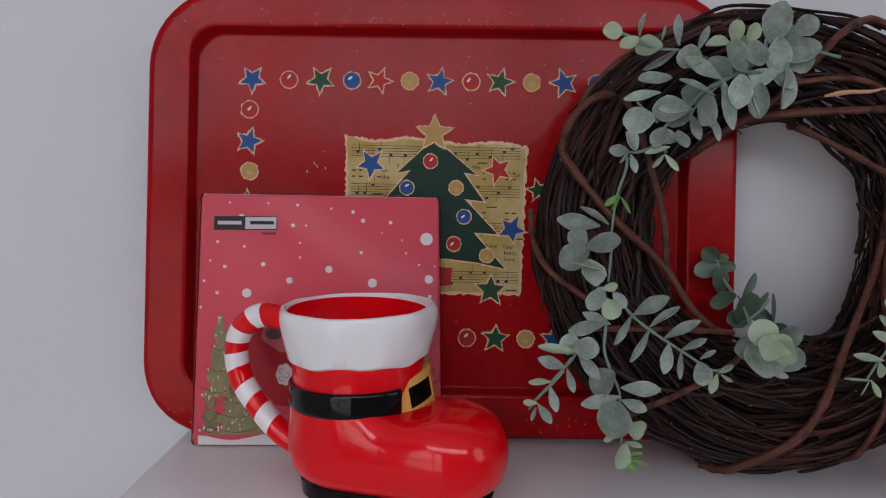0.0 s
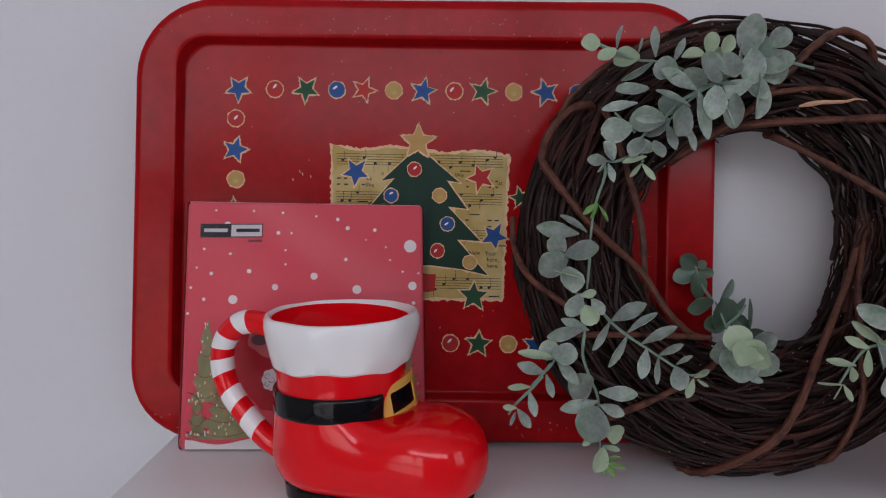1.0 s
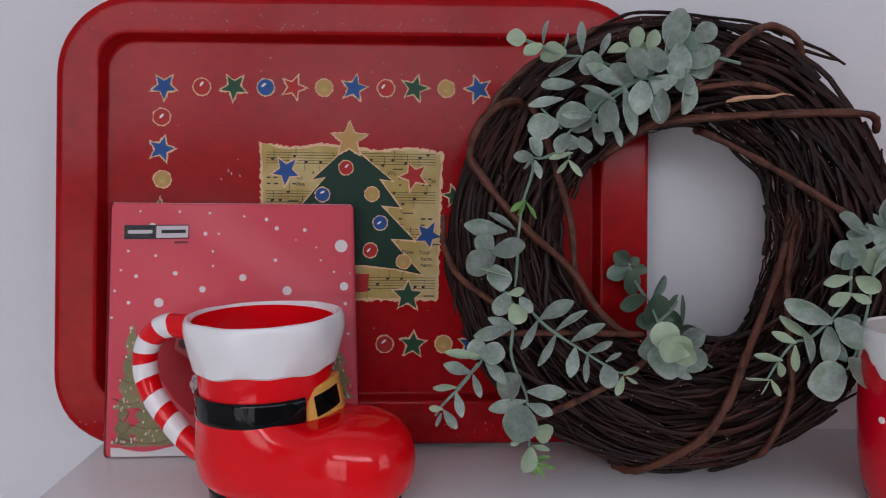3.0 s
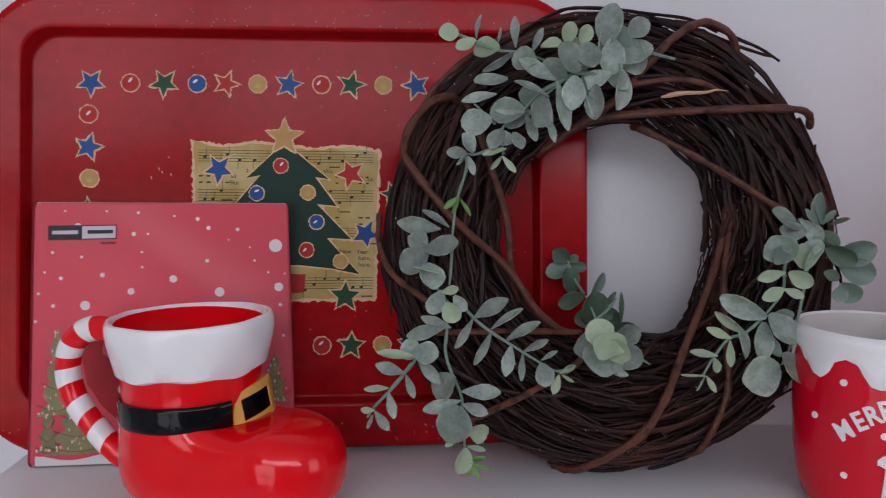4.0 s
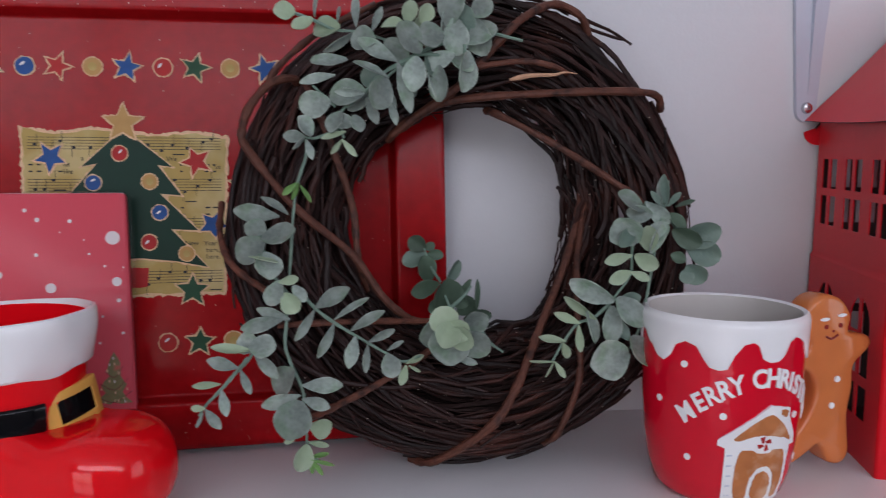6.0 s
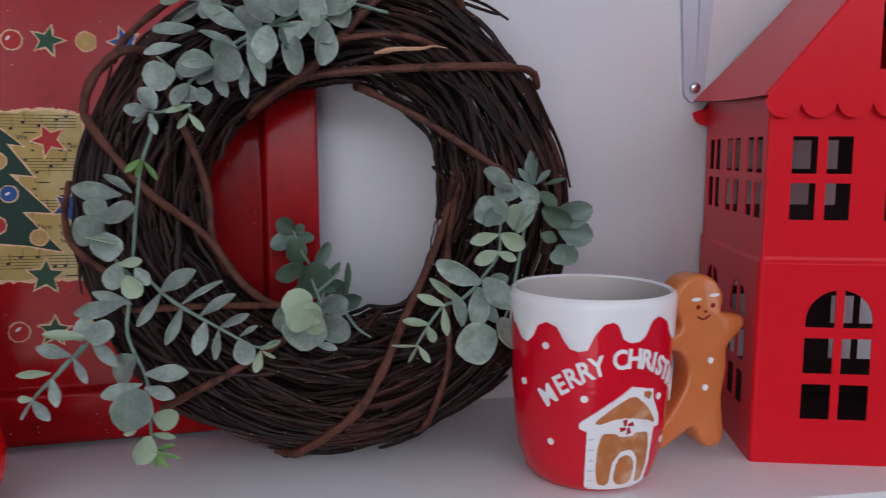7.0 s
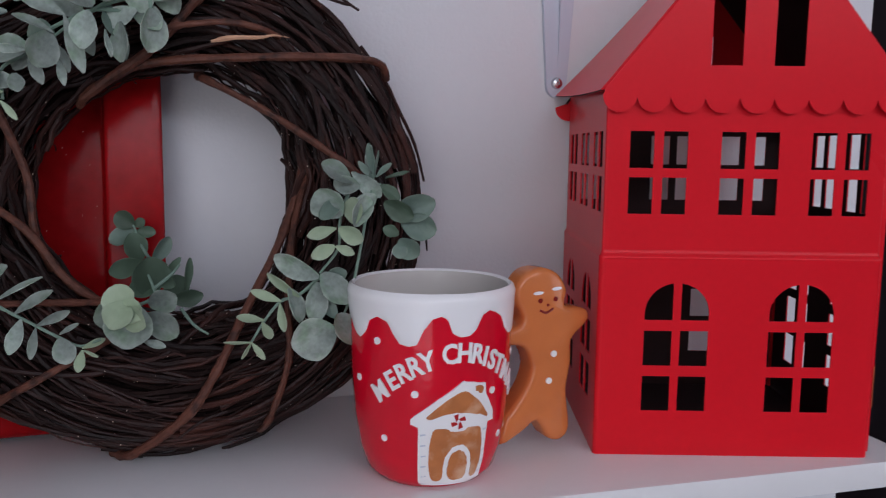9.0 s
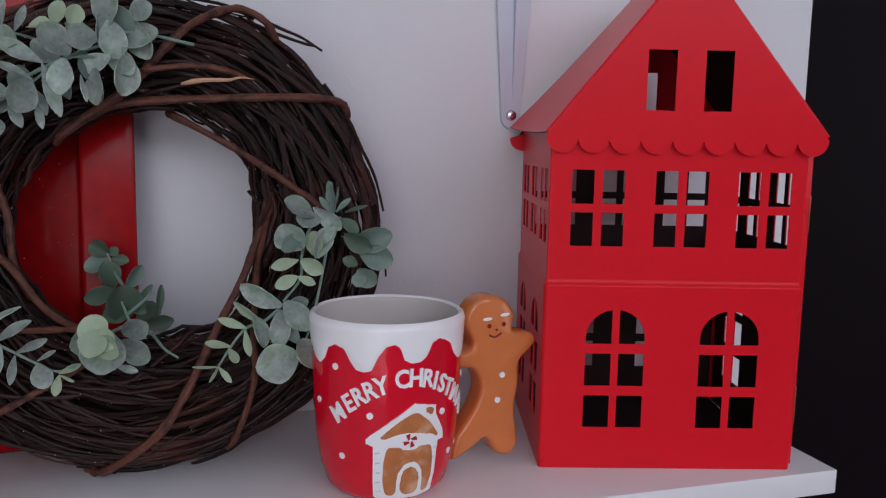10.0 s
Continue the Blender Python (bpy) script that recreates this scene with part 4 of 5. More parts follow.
tilt = Matrix.Rotation(radians(-7.1), 4, "Z") @ Matrix.Rotation(radians(-8.8), 4, "Y") @ pose(0, 0, 0, 90, 0, 90) @ pose(0, 0, 0, 0, 0, 6.4)
bm = bmesh.new()
loft(bm, [wrapped_plate(0.0183, 0.0113, 0.001, -0.0035), wrapped_plate(0.0183, 0.0113, 0.001, 0.0005), wrapped_plate(0.0178, 0.0108, 0.001, 0.0010),
          wrapped_plate(0.0122, 0.0064, 0.0005, 0.0010), wrapped_plate(0.0119, 0.0061, 0.0005, 0.0005), wrapped_plate(0.0119, 0.0061, 0.0005, -0.0015)])
bmesh.ops.recalc_face_normals(bm, faces=bm.faces)
buckle = part("buckle", bm, M_YELLOW, boot, "pale yellow square buckle")
buckle.matrix_local = Matrix.Translation((0.0413, 0.0029, 0.0651)) @ tilt
bm = bmesh.new()
plate = [wrapped_plate(0.0121, 0.0063, 0.0005, z) for z in (-0.002, 0.0003)]
rings = loft(bm, plate)
top = rings[-1]
m = len(top)
c = [bm.verts.new((0.0119 * (k / 6 * 2 - 1), 0, 0.0004 - (0.0119 * (k / 6 * 2 - 1)) ** 2 / 0.088)) for k in range(7)]
for k in range(m):
    a, b = top[k], top[(k + 1) % m]
    near = min(c, key=lambda v: abs(v.co.x - a.co.x))
    near2 = min(c, key=lambda v: abs(v.co.x - b.co.x))
    bm.faces.new((a, b, near) if near is near2 else (a, b, near2, near))
bmesh.ops.recalc_face_normals(bm, faces=bm.faces)
part("buckle_centre", bm, M_BLACK, buckle, smooth=False)
# candy-cane handle
HANDLE = smooth_path([(-0.039, 0.0, 0.0945), (-0.054, -0.003, 0.1005), (-0.069, -0.004, 0.1002), (-0.0810, -0.005, 0.0905), (-0.0856, -0.005, 0.0755), (-0.0815, -0.005, 0.0575), (-0.0690, -0.004, 0.0410), (-0.053, -0.003, 0.0265), (-0.0385, 0.0, 0.0185)], 8)
handle = part("handle", tube(bmesh.new(), HANDLE, 0.0074, 24), M_RED, boot, "candy-striped red and white handle")


def stripe(path, a, b, radius, skew):
    """A sleeve round the path between two fractions, with slanting ends."""
    bm = bmesh.new()
    n = len(path) - 1

    def at(f):
        x = min(max(f * n, 0), n - 1e-6)
        i = int(x)
        return path[i].lerp(path[i + 1], x - i), (path[i + 1] - path[i]).normalized()
    loops = []
    for k in range(9):
        ring = []
        for j in range(28):
            ang = 2 * math.pi * j / 28
            f = a + (b - a) * k / 8 + skew * math.cos(ang)
            p, d = at(f)
            side = d.cross(Vector((0, 1, 0))).normalized()
            up = d.cross(side)
            r = radius if 0 < k < 8 else radius - 0.00015
            ring.append(p + side * r * math.cos(ang) + up * r * math.sin(ang))
        loops.append(ring)
    loft(bm, loops)
    return bm


for a, b in ((0.200, 0.278), (0.362, 0.440), (0.500, 0.572), (0.648, 0.715), (0.768, 0.835)):
    part("white_stripe", stripe(HANDLE, a, b, 0.0077, -0.014), M_WHITE, handle)

# ---- gingerbread mug ----
MUG = pose(0.3594, 0.4830, 0)
mug = thing("gingerbread_mug", MUG, "red and white ceramic mug with a gingerbread-shaped handle", "mug")
OUTER = [(0.0290, 0.0), (0.0328, 0.0010), (0.0374, 0.006), (0.0410, 0.018), (0.0436, 0.036), (0.0452, 0.056), (0.0457, 0.075), (0.0459, 0.092), (0.0462, 0.100), (0.0464, 0.105)]


def mug_radius(z):
    return float(np.interp(z, [q for _, q in OUTER], [r for r, _ in OUTER]))


def on_mug(arc, z, h):
    """A point on the mug's outside: degrees from the side that faces the room, height, and height over the glaze."""
    arc += 0.038 * max(0, 30 - arc)
    r, a = mug_radius(z) + h, radians(arc - 90)
    return (r * math.cos(a), r * math.sin(a), z)


bm = bmesh.new()
loft(bm, lathe([(0.0, 0.0015), (0.0200, 0.0015), *OUTER, (0.0430, 0.105), (0.0425, 0.100)], 96))
part("body", bm, M_MUGRED, mug, "glossy red glazed body")
DRIP = [(-90, 90), (-83, 84.5), (-76, 83.0), (-70, 87), (-66, 93.5), (-58, 96.5), (-50, 94.5), (-45, 88), (-40.5, 83.4), (-34, 82.2), (-28.5, 83.4), (-24, 91.0), (-18, 97.2), (-12, 98.6), (-8, 97.0), (-4.5, 89.5), (1, 87.2), (8, 87.6), (13, 90.5), (18, 98.0), (24, 100), (30, 98.4), (38, 95), (43, 88), (50, 84), (58, 84), (64, 92), (72, 98), (80, 96), (86, 91), (90, 90)]


def drip_line(deg):
    d = (deg + 90) % 180 - 90
    return float(np.interp(d, [q for q, _ in DRIP], [z for _, z in DRIP])) / 1000


bm = bmesh.new()
steps = 240
rows = []
for k in range(steps):
    deg = -180 + 360 * k / steps
    z0 = drip_line(deg)
    ring = [on_mug(deg, z0 + 0.0002, 0.0), on_mug(deg, z0, 0.0006), on_mug(deg, z0 + 0.0012, 0.0011)]
    for f in (0.35, 0.7, 1.0):
        z = z0 + 0.0012 + (0.1035 - z0 - 0.0012) * f
        ring.append(on_mug(deg, z, 0.0012))
    a = radians(deg - 90)
    lump = 1 + 0.004 * math.sin(radians(deg) * 7)
    for r, z in ((0.0476, 0.1060), (0.0468, 0.1088), (0.0452, 0.1100), (0.0434, 0.1088), (0.0424, 0.1040), (0.0416, 0.09), (0.0388, 0.05), (0.0330, 0.014), (0.012, 0.010), (0.0001, 0.010)):
        ring.append((r * lump * math.cos(a), r * lump * math.sin(a), z))
    rows.append([Vector(p) for p in ring])
loft(bm, [[row[j] for row in rows] for j in range(10)])
part("icing", bm, M_WHITE, mug, "white glazed icing running down from the rim")
# inside kept apart from the white rim, its shade put into a beige tone
bm = bmesh.new()
loft(bm, [[row[j] for row in rows] for j in range(9, len(rows[0]))])
part("inside", bm, M_MUGIN, mug, "glazed inside, toned beige for its shade")


def wrapped(outline, h0, h1, cuts=2):
    """A raised patch on the mug from an outline in degrees and millimetres of height."""
    bm = bmesh.new()
    vs = [bm.verts.new((x, y, 0)) for x, y in outline]
    edges = [bm.edges.new((a, b)) for a, b in zip(vs, vs[1:] + vs[:1])]
    bmesh.ops.triangle_fill(bm, edges=edges, use_beauty=True)
    bmesh.ops.subdivide_edges(bm, edges=list(bm.edges), cuts=cuts, use_grid_fill=True)
    r = bmesh.ops.extrude_face_region(bm, geom=list(bm.faces))
    top = {v for v in r["geom"] if isinstance(v, bmesh.types.BMVert)}
    for v in bm.verts:
        v.co = Vector(on_mug(v.co.x, v.co.y / 1000, h1 if v in top else h0))
    bmesh.ops.recalc_face_normals(bm, faces=bm.faces)
    return bm


def brushed(pts, jitter, rnd, cut=0.20):
    """Outline with its corners rounded off and a slightly unsteady edge."""
    for _ in range(2):
        out = []
        for (ax, ay), (bx, by) in zip(pts, pts[1:] + pts[:1]):
            out += [(ax + (bx - ax) * f, ay + (by - ay) * f) for f in (cut, 1 - cut)]
        pts = out
    return [(x + rnd.uniform(-jitter, jitter), y + rnd.uniform(-jitter, jitter)) for x, y in pts]


brush = random.Random(5)


def mug_dot(arc, z, r, mat=M_WHITE, name="icing_dot", h=0.0007):
    part(name, wrapped([(arc + degrees_per_mm * x * 1000, z + y * 1000) for x, y in disc_outline(r, 14)], 0.0, h, 1), mat, mug)


degrees_per_mm = 180 / math.pi / 43.5
for arc, z in ((-58.5, 83.3), (-29.8, 56.8), (-55.2, 29.7), (29.9, 55.3), (45.5, 27.0), (-80, 60), (70, 70), (75, 25)):
    mug_dot(arc, z, 0.0020)
for ch, arc, z, turn in (("M", -56.5, 51.4, 37), ("E", -46.8, 58.3, 33), ("R", -38.6, 63.0, 28), ("R", -30, 66.9, 22), ("Y", -21.3, 69.9, 16), ("C", -6.0, 73.6, 6), ("H", 4.6, 73.8, -3), ("R", 14.4, 72.6, -9),
                         ("I", 21.6, 70.4, -14), ("S", 28.4, 67.8, -19), ("T", 36, 64.2, -24), ("M", 46, 58.6, -30), ("A", 57, 51.6, -36), ("S", 66, 45.2, -41)):
    me = letters(ch, 0.0146, 0.00042, 0.0004)
    c, s = math.cos(radians(turn)), math.sin(radians(turn))
    for v in me.vertices:
        x, y = v.co.x * 0.84 * c - (v.co.y - 0.005) * s, v.co.x * 0.84 * s + (v.co.y - 0.005) * c + 0.005
        v.co = Vector(on_mug(arc + degrees_per_mm * x * 1000, z / 1000 + y, 0.0002 + 0.0008 * (v.co.z > 0)))
    me.materials.append(M_WHITE)
    ob = new("letter", me)
    ob.parent = mug
# the iced cottage in relief
cottage = part("cottage", wrapped(brushed([(-29, 3.5), (16, 2.6), (27, 5.5), (25.6, 38.6), (32.0, 38.5), (31.0, 44), (22.5, 55.5), (22.0, 61), (12.5, 62.2), (4.3, 63.6), (-13, 54.5), (-33, 43.0), (-33, 40), (-27.4, 38.8)], 0.25, brush, 0.07), 0.0, 0.0012, 5), M_WHITE, mug, "white iced gingerbread cottage in relief")
part("roof_paint", wrapped(brushed([(-25.0, 42.2), (-4, 46.8), (5.6, 46.0), (16, 44.5), (27.0, 40.8), (15.0, 53.0), (4.4, 59.0), (-10, 52.5)], 0.35, brush), 0.0006, 0.0017, 4), M_BROWNPAINT, cottage, "brown brushed roof")
part("chimney_paint", wrapped(brushed([(13.0, 58.0), (18.0, 55.0), (20.2, 59.4), (13.6, 60.6)], 0.35, brush), 0.0006, 0.0016, 1), M_BROWNPAINT, cottage)
part("wall_paint", wrapped(brushed([(-20.5, 8.0), (-9.0, 6.8), (-8.6, 21), (-3.5, 27), (3.0, 28.6), (9.5, 26.2), (13.6, 20), (14.6, 6.6), (22.5, 9.0), (21.0, 37.0), (9, 38.0), (5.5, 35.8), (-4.0, 36.0), (-8, 38.2), (-19.0, 37.4)], 0.35, brush), 0.0006, 0.0017, 4), M_BROWNPAINT, cottage, "brown brushed cottage wall")
part("door_paint", wrapped(brushed([(-5.0, 7.2), (10.4, 7.0), (10.2, 18.5), (7.0, 23.5), (2.0, 25.4), (-3.4, 23.0), (-5.6, 18)], 0.35, brush), 0.0006, 0.0017, 4), M_BROWNPAINT, cottage, "brown brushed arched door")
for k in range(4):
    part("sweet_swirl", wrapped([(0.9 + a * (1.4 + 4.2 * f), 41.6 + b * (1.1 + 3.2 * f)) for f, ang in ((0, 0), (1, -18), (1, 18), (0.05, 60)) for a, b in [(math.cos(radians(90 * k + 20 + ang)), math.sin(radians(90 * k + 20 + ang)))]], 0.0006, 0.0017, 1), M_STARRED, cottage)
for side in (-1, 1):
    for k in range(5):
        x, z = (-24.2 if side < 0 else 24.2), 9.0 + 6.2 * k
        part("icing_notch", wrapped([(x - 2.0, z), (x + 2.0, z + 0.6), (x + 2.0, z + 1.4), (x - 2.0, z + 1.0)], 0.0008, 0.0012, 1), M_PLASTIC, cottage)
# gingerbread-shaped handle
GINGER = [(43.0, 79.0), (52.2, 81.5), (53.6, 86.7), (49.4, 93.8), (48.4, 102.3), (53.0, 110.2), (59.0, 114.0), (66.0, 114.8), (73.0, 113.2), (79.0, 109.2), (84.0, 100.5), (82.8, 91.2), (91.5, 89.4), (98.6, 87.4), (100.6, 82.6), (97.0, 77.4), (88.4, 69.3), (88.4, 55.7), (85.8, 38.2),
          (88.0, 22.0), (88.2, 13.0), (84.6, 7.6), (79.0, 6.4), (72.0, 9.8), (65.0, 20.6), (55.2, 15.0), (40.2, 8.8), (42.6, 24.0), (47.6, 30.0), (57.0, 43.0), (60.4, 55.0), (57.0, 64.5), (52.0, 68.4), (43.2, 69.2)]
ring = [tuple(q) for q in smooth_path([(x / 1000, z / 1000, 0) for x, z in GINGER], 3)]
flat = [(x, z) for x, z, _ in reversed(ring)]
bm = bmesh.new()
loft(bm, [[(x, z, h) for x, z in grown(flat, -d)] for d, h in ((0.0030, -0.0080), (0.0012, -0.0072), (0.0003, -0.0058), (0.0, -0.0040), (0.0, 0.0060), (0.0003, 0.0078), (0.0012, 0.0092), (0.0030, 0.0100))], cap_start=True, cap_end=True)
bmesh.ops.recalc_face_normals(bm, faces=bm.faces)
ginger = part("handle", bm, M_GINGER, mug, "brown gingerbread-shaped handle")
ginger.matrix_local = pose(0.0018, 0, 0, 90, 0, 6)
for x, z, r in ((74.6, 62.2, 2.0), (71.6, 45.7, 2.0)):
    part("icing_dot", slab(bmesh.new(), [(x / 1000 + a, z / 1000 + b) for a, b in disc_outline(r / 1000, 14)], 0.0095, 0.0110), M_WHITE, ginger)
for x, z, turn in ((63.0, 100.0, 8), (75.6, 102.0, 12)):
    part("icing_dash", slab(bmesh.new(), [(x / 1000 + a * 2.9 * math.cos(radians(turn)), z / 1000 + b * 0.9 + a * math.sin(radians(turn))) for a, b in disc_outline(0.0012, 12)], 0.0095, 0.0106), M_WHITE, ginger)
for x, z, r in ((64.5, 95.3, 1.5), (75.1, 95.8, 1.5), (69.8, 92.4, 0.9)):
    part("painted_dot", slab(bmesh.new(), [(x / 1000 + a, z / 1000 + b) for a, b in disc_outline(r / 1000, 12)], 0.0095, 0.0104), M_FACE, ginger)
part("painted_curve", tube(bmesh.new(), smooth_path([(0.0645, 0.0895, 0.0100), (0.0690, 0.0878, 0.0100), (0.0735, 0.0900, 0.0100)], 5), 0.0008, 6), M_FACE, ginger)

# ---- wreath ----
WREATH = pose(0.222, 0.568, 0.156, 80.5, 0, 0)
wreath = thing("wreath", WREATH, "dark twig wreath with grey-green eucalyptus sprigs", "wreath")
TUBE_D = 0.033
rnd = random.Random(7)
# the ring is uneven: its inner and outer radius in millimetres round the clock
RING_AT = (-21, 0, 20, 36, 61, 74, 104, 127, 160, 190, 237, 251, 286, 300, 339)
RING_IN = (67, 68, 68, 73, 73, 76, 73, 71, 77, 79, 76, 73, 73, 79, 67)
RING_OUT = (157, 157, 151, 151, 153, 150, 150, 149, 150, 154, 157, 157, 158, 156, 158)


def ring_point(theta, alpha, r):
    a = (math.degrees(theta) + 21) % 360 - 21
    lo, hi = np.interp(a, RING_AT, RING_IN) / 1000, np.interp(a, RING_AT, RING_OUT) / 1000
    rho = float((lo + hi) / 2 + (hi - lo) / 2 * r * math.cos(alpha))
    return Vector((rho * math.cos(theta), rho * math.sin(theta), TUBE_D * r * math.sin(alpha)))


def loose_part(theta):
    """The strands lie loosely with gaps on this stretch of the ring."""
    return 0.10 < theta % (2 * math.pi) < 1.25


def twig_path(theta, span, alpha, twist, r0, wob, ph):
    n = max(10, int(span * 13))
    pts = []
    for i in range(n + 1):
        s = i / n
        kink = 0.020 * math.sin(ph * 3 + 13 * s) + 0.013 * math.sin(ph * 7 + 37 * s)
        pts.append(ring_point(theta + span * s, alpha + twist * span * (s - 0.5) + kink, r0 + wob * math.sin(ph + 5 * s * span) + kink))
    return pts


# packed inner twigs, too many to count; shade between strands is in their colour
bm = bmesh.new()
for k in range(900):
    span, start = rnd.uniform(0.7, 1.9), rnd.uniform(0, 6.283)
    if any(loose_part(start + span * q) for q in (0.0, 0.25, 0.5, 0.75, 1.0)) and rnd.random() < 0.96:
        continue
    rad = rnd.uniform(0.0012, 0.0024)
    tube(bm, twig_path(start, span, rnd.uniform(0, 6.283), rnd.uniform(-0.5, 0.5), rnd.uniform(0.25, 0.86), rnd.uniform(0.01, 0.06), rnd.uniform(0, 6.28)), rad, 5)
tagged(part("twig_filling", bm, M_TWIGIN, wreath, "packed twigs inside the wreath, darkened as shade"), kind="stuff")
for k in range(290):
    theta, span = rnd.uniform(0, 2 * math.pi), rnd.uniform(0.7, 2.1)
    alpha = rnd.uniform(-0.35, math.pi + 0.35) if k < 240 else rnd.uniform(math.pi, 2 * math.pi)
    rad = rnd.choice((rnd.uniform(0.0009, 0.0015), rnd.uniform(0.0014, 0.0021), rnd.uniform(0.0018, 0.0029)))
    out = rnd.uniform(0.82, 0.98)
    if k < 62:
        # strands that fan out over the loose stretch
        theta, span, alpha, out = rnd.uniform(-0.45, 0.10), rnd.uniform(1.15, 1.9), rnd.uniform(-0.5, math.pi + 0.5), rnd.uniform(0.45, 0.97)
        rad = rnd.uniform(0.0017, 0.0028)
    elif loose_part(theta + span / 2):
        theta += math.pi
    twist = rnd.uniform(-0.7, 0.7) if k % 4 else rnd.uniform(-1.5, 1.5)
    pts = twig_path(theta, span, alpha, twist, out, rnd.uniform(0.02, 0.10), rnd.uniform(0, 6.28))
    part("twig", tube(bmesh.new(), pts, lambda s: rad * (1 - 0.35 * s), 7, 0.14, rnd), M_TWIG, wreath)
# fine shoots woven between, too many to count
bm = bmesh.new()
for k in range(270):
    theta, span = rnd.uniform(0, 2 * math.pi), rnd.uniform(0.35, 1.3)
    if loose_part(theta + span / 2) and rnd.random() < 0.75:
        continue
    twist = rnd.uniform(-0.6, 0.6) if k % 5 else rnd.uniform(-1.8, 1.8)
    pts = twig_path(theta, span, rnd.uniform(-0.6, math.pi + 0.6), twist, rnd.uniform(0.80, 0.99), rnd.uniform(0.02, 0.06), rnd.uniform(0, 6.28))
    tube(bm, pts, rnd.uniform(0.00035, 0.0009), 4)
tagged(part("shoot_weave", bm, M_SHOOT, wreath, "fine dark shoots woven through the wreath"), kind="stuff")
# pale dots for glitter specks and for glints of the bark
bm = bmesh.new()
for k in range(240):
    p = ring_point(rnd.uniform(0, 6.283), rnd.uniform(0.2, 2.9), rnd.uniform(1.0, 1.05))
    bmesh.ops.create_icosphere(bm, subdivisions=1, radius=rnd.uniform(0.00018, 0.0004), matrix=Matrix.Translation(p))
tagged(part("fleck_dust", bm, M_CHIPGLINT, wreath, "tiny pale flecks and bark glints on the twigs"), kind="stuff")
# loose ends that stand off the ring
for theta, r1, r2, lift, turn in ((1.75, 1.0, 1.10, 0.5, 0.35), (2.45, 1.0, 1.14, 0.3, 0.18), (3.35, 0.98, 1.10, 0.2, 0.14), (0.25, 0.98, 1.08, 0.9, 0.16), (6.15, 1.0, 1.12, 0.3, -0.12),
                                  (4.0, 1.0, 1.08, 0.9, 0.2), (4.9, 0.98, 1.06, 1.1, -0.2), (5.4, 1.0, 1.10, 0.7, 0.15), (1.15, 1.0, 1.1, 1.0, 0.3), (2.8, 1.0, 1.12, 0.6, -0.2), (3.7, 1.0, 1.12, 0.3, -0.15)):
    pts = [ring_point(theta, lift, r1 * 0.96), ring_point(theta + turn * 0.5, lift, (r1 + r2) / 2), ring_point(theta + turn, lift * 0.8, r2)]
    part("loose_twig", tube(bmesh.new(), smooth_path(pts, 5), lambda s: 0.0013 * (1 - 0.5 * s), 6, 0.1, rnd), M_TWIG, wreath)
for k in range(26):
    theta, alpha = rnd.uniform(0, 6.283), rnd.choice((math.pi, math.pi * 0.8)) + rnd.uniform(-0.3, 0.3)
    p = ring_point(theta, alpha, 0.95)
    q = p + Vector((rnd.uniform(-1, 1), rnd.uniform(-1, 1), rnd.uniform(-0.3, 1))) * 0.008
    m = p.lerp(q, 0.5) + Vector((rnd.uniform(-1, 1), rnd.uniform(-1, 1), 0)) * 0.003
    part("fine_root", tube(bmesh.new(), smooth_path([p, m, q], 4), 0.0004, 4), M_TWIG, wreath)

for line in (((-62, 132, 12), (-42, 144, 11), (-27, 149, 10), (0, 149, 10), (22, 147, 10), (52, 143, 12), (70, 134, 14)),
             ((40, 140, 16), (64, 138, 14), (88, 130, 11), (102, 125, 10), (116, 117, 9)),
             ((60, 136, 10), (84, 127, 10), (104, 121, 10), (110, 120, 10)),
             ((-50, 138, -6), (-20, 146, -8), (14, 147, -8), (44, 142, -6)), ((128, 78, 10), (140, 52, 10), (151, 30, 6), (157, 6, 4)), ((118, 96, 0), (134, 72, 2), (146, 46, 0))):
    part("loose_twig", tube(bmesh.new(), smooth_path([Vector(p) / 1000 for p in line], 5), lambda s: 0.0015 * (1 - 0.35 * s), 6, 0.12, rnd), M_TWIG, wreath)

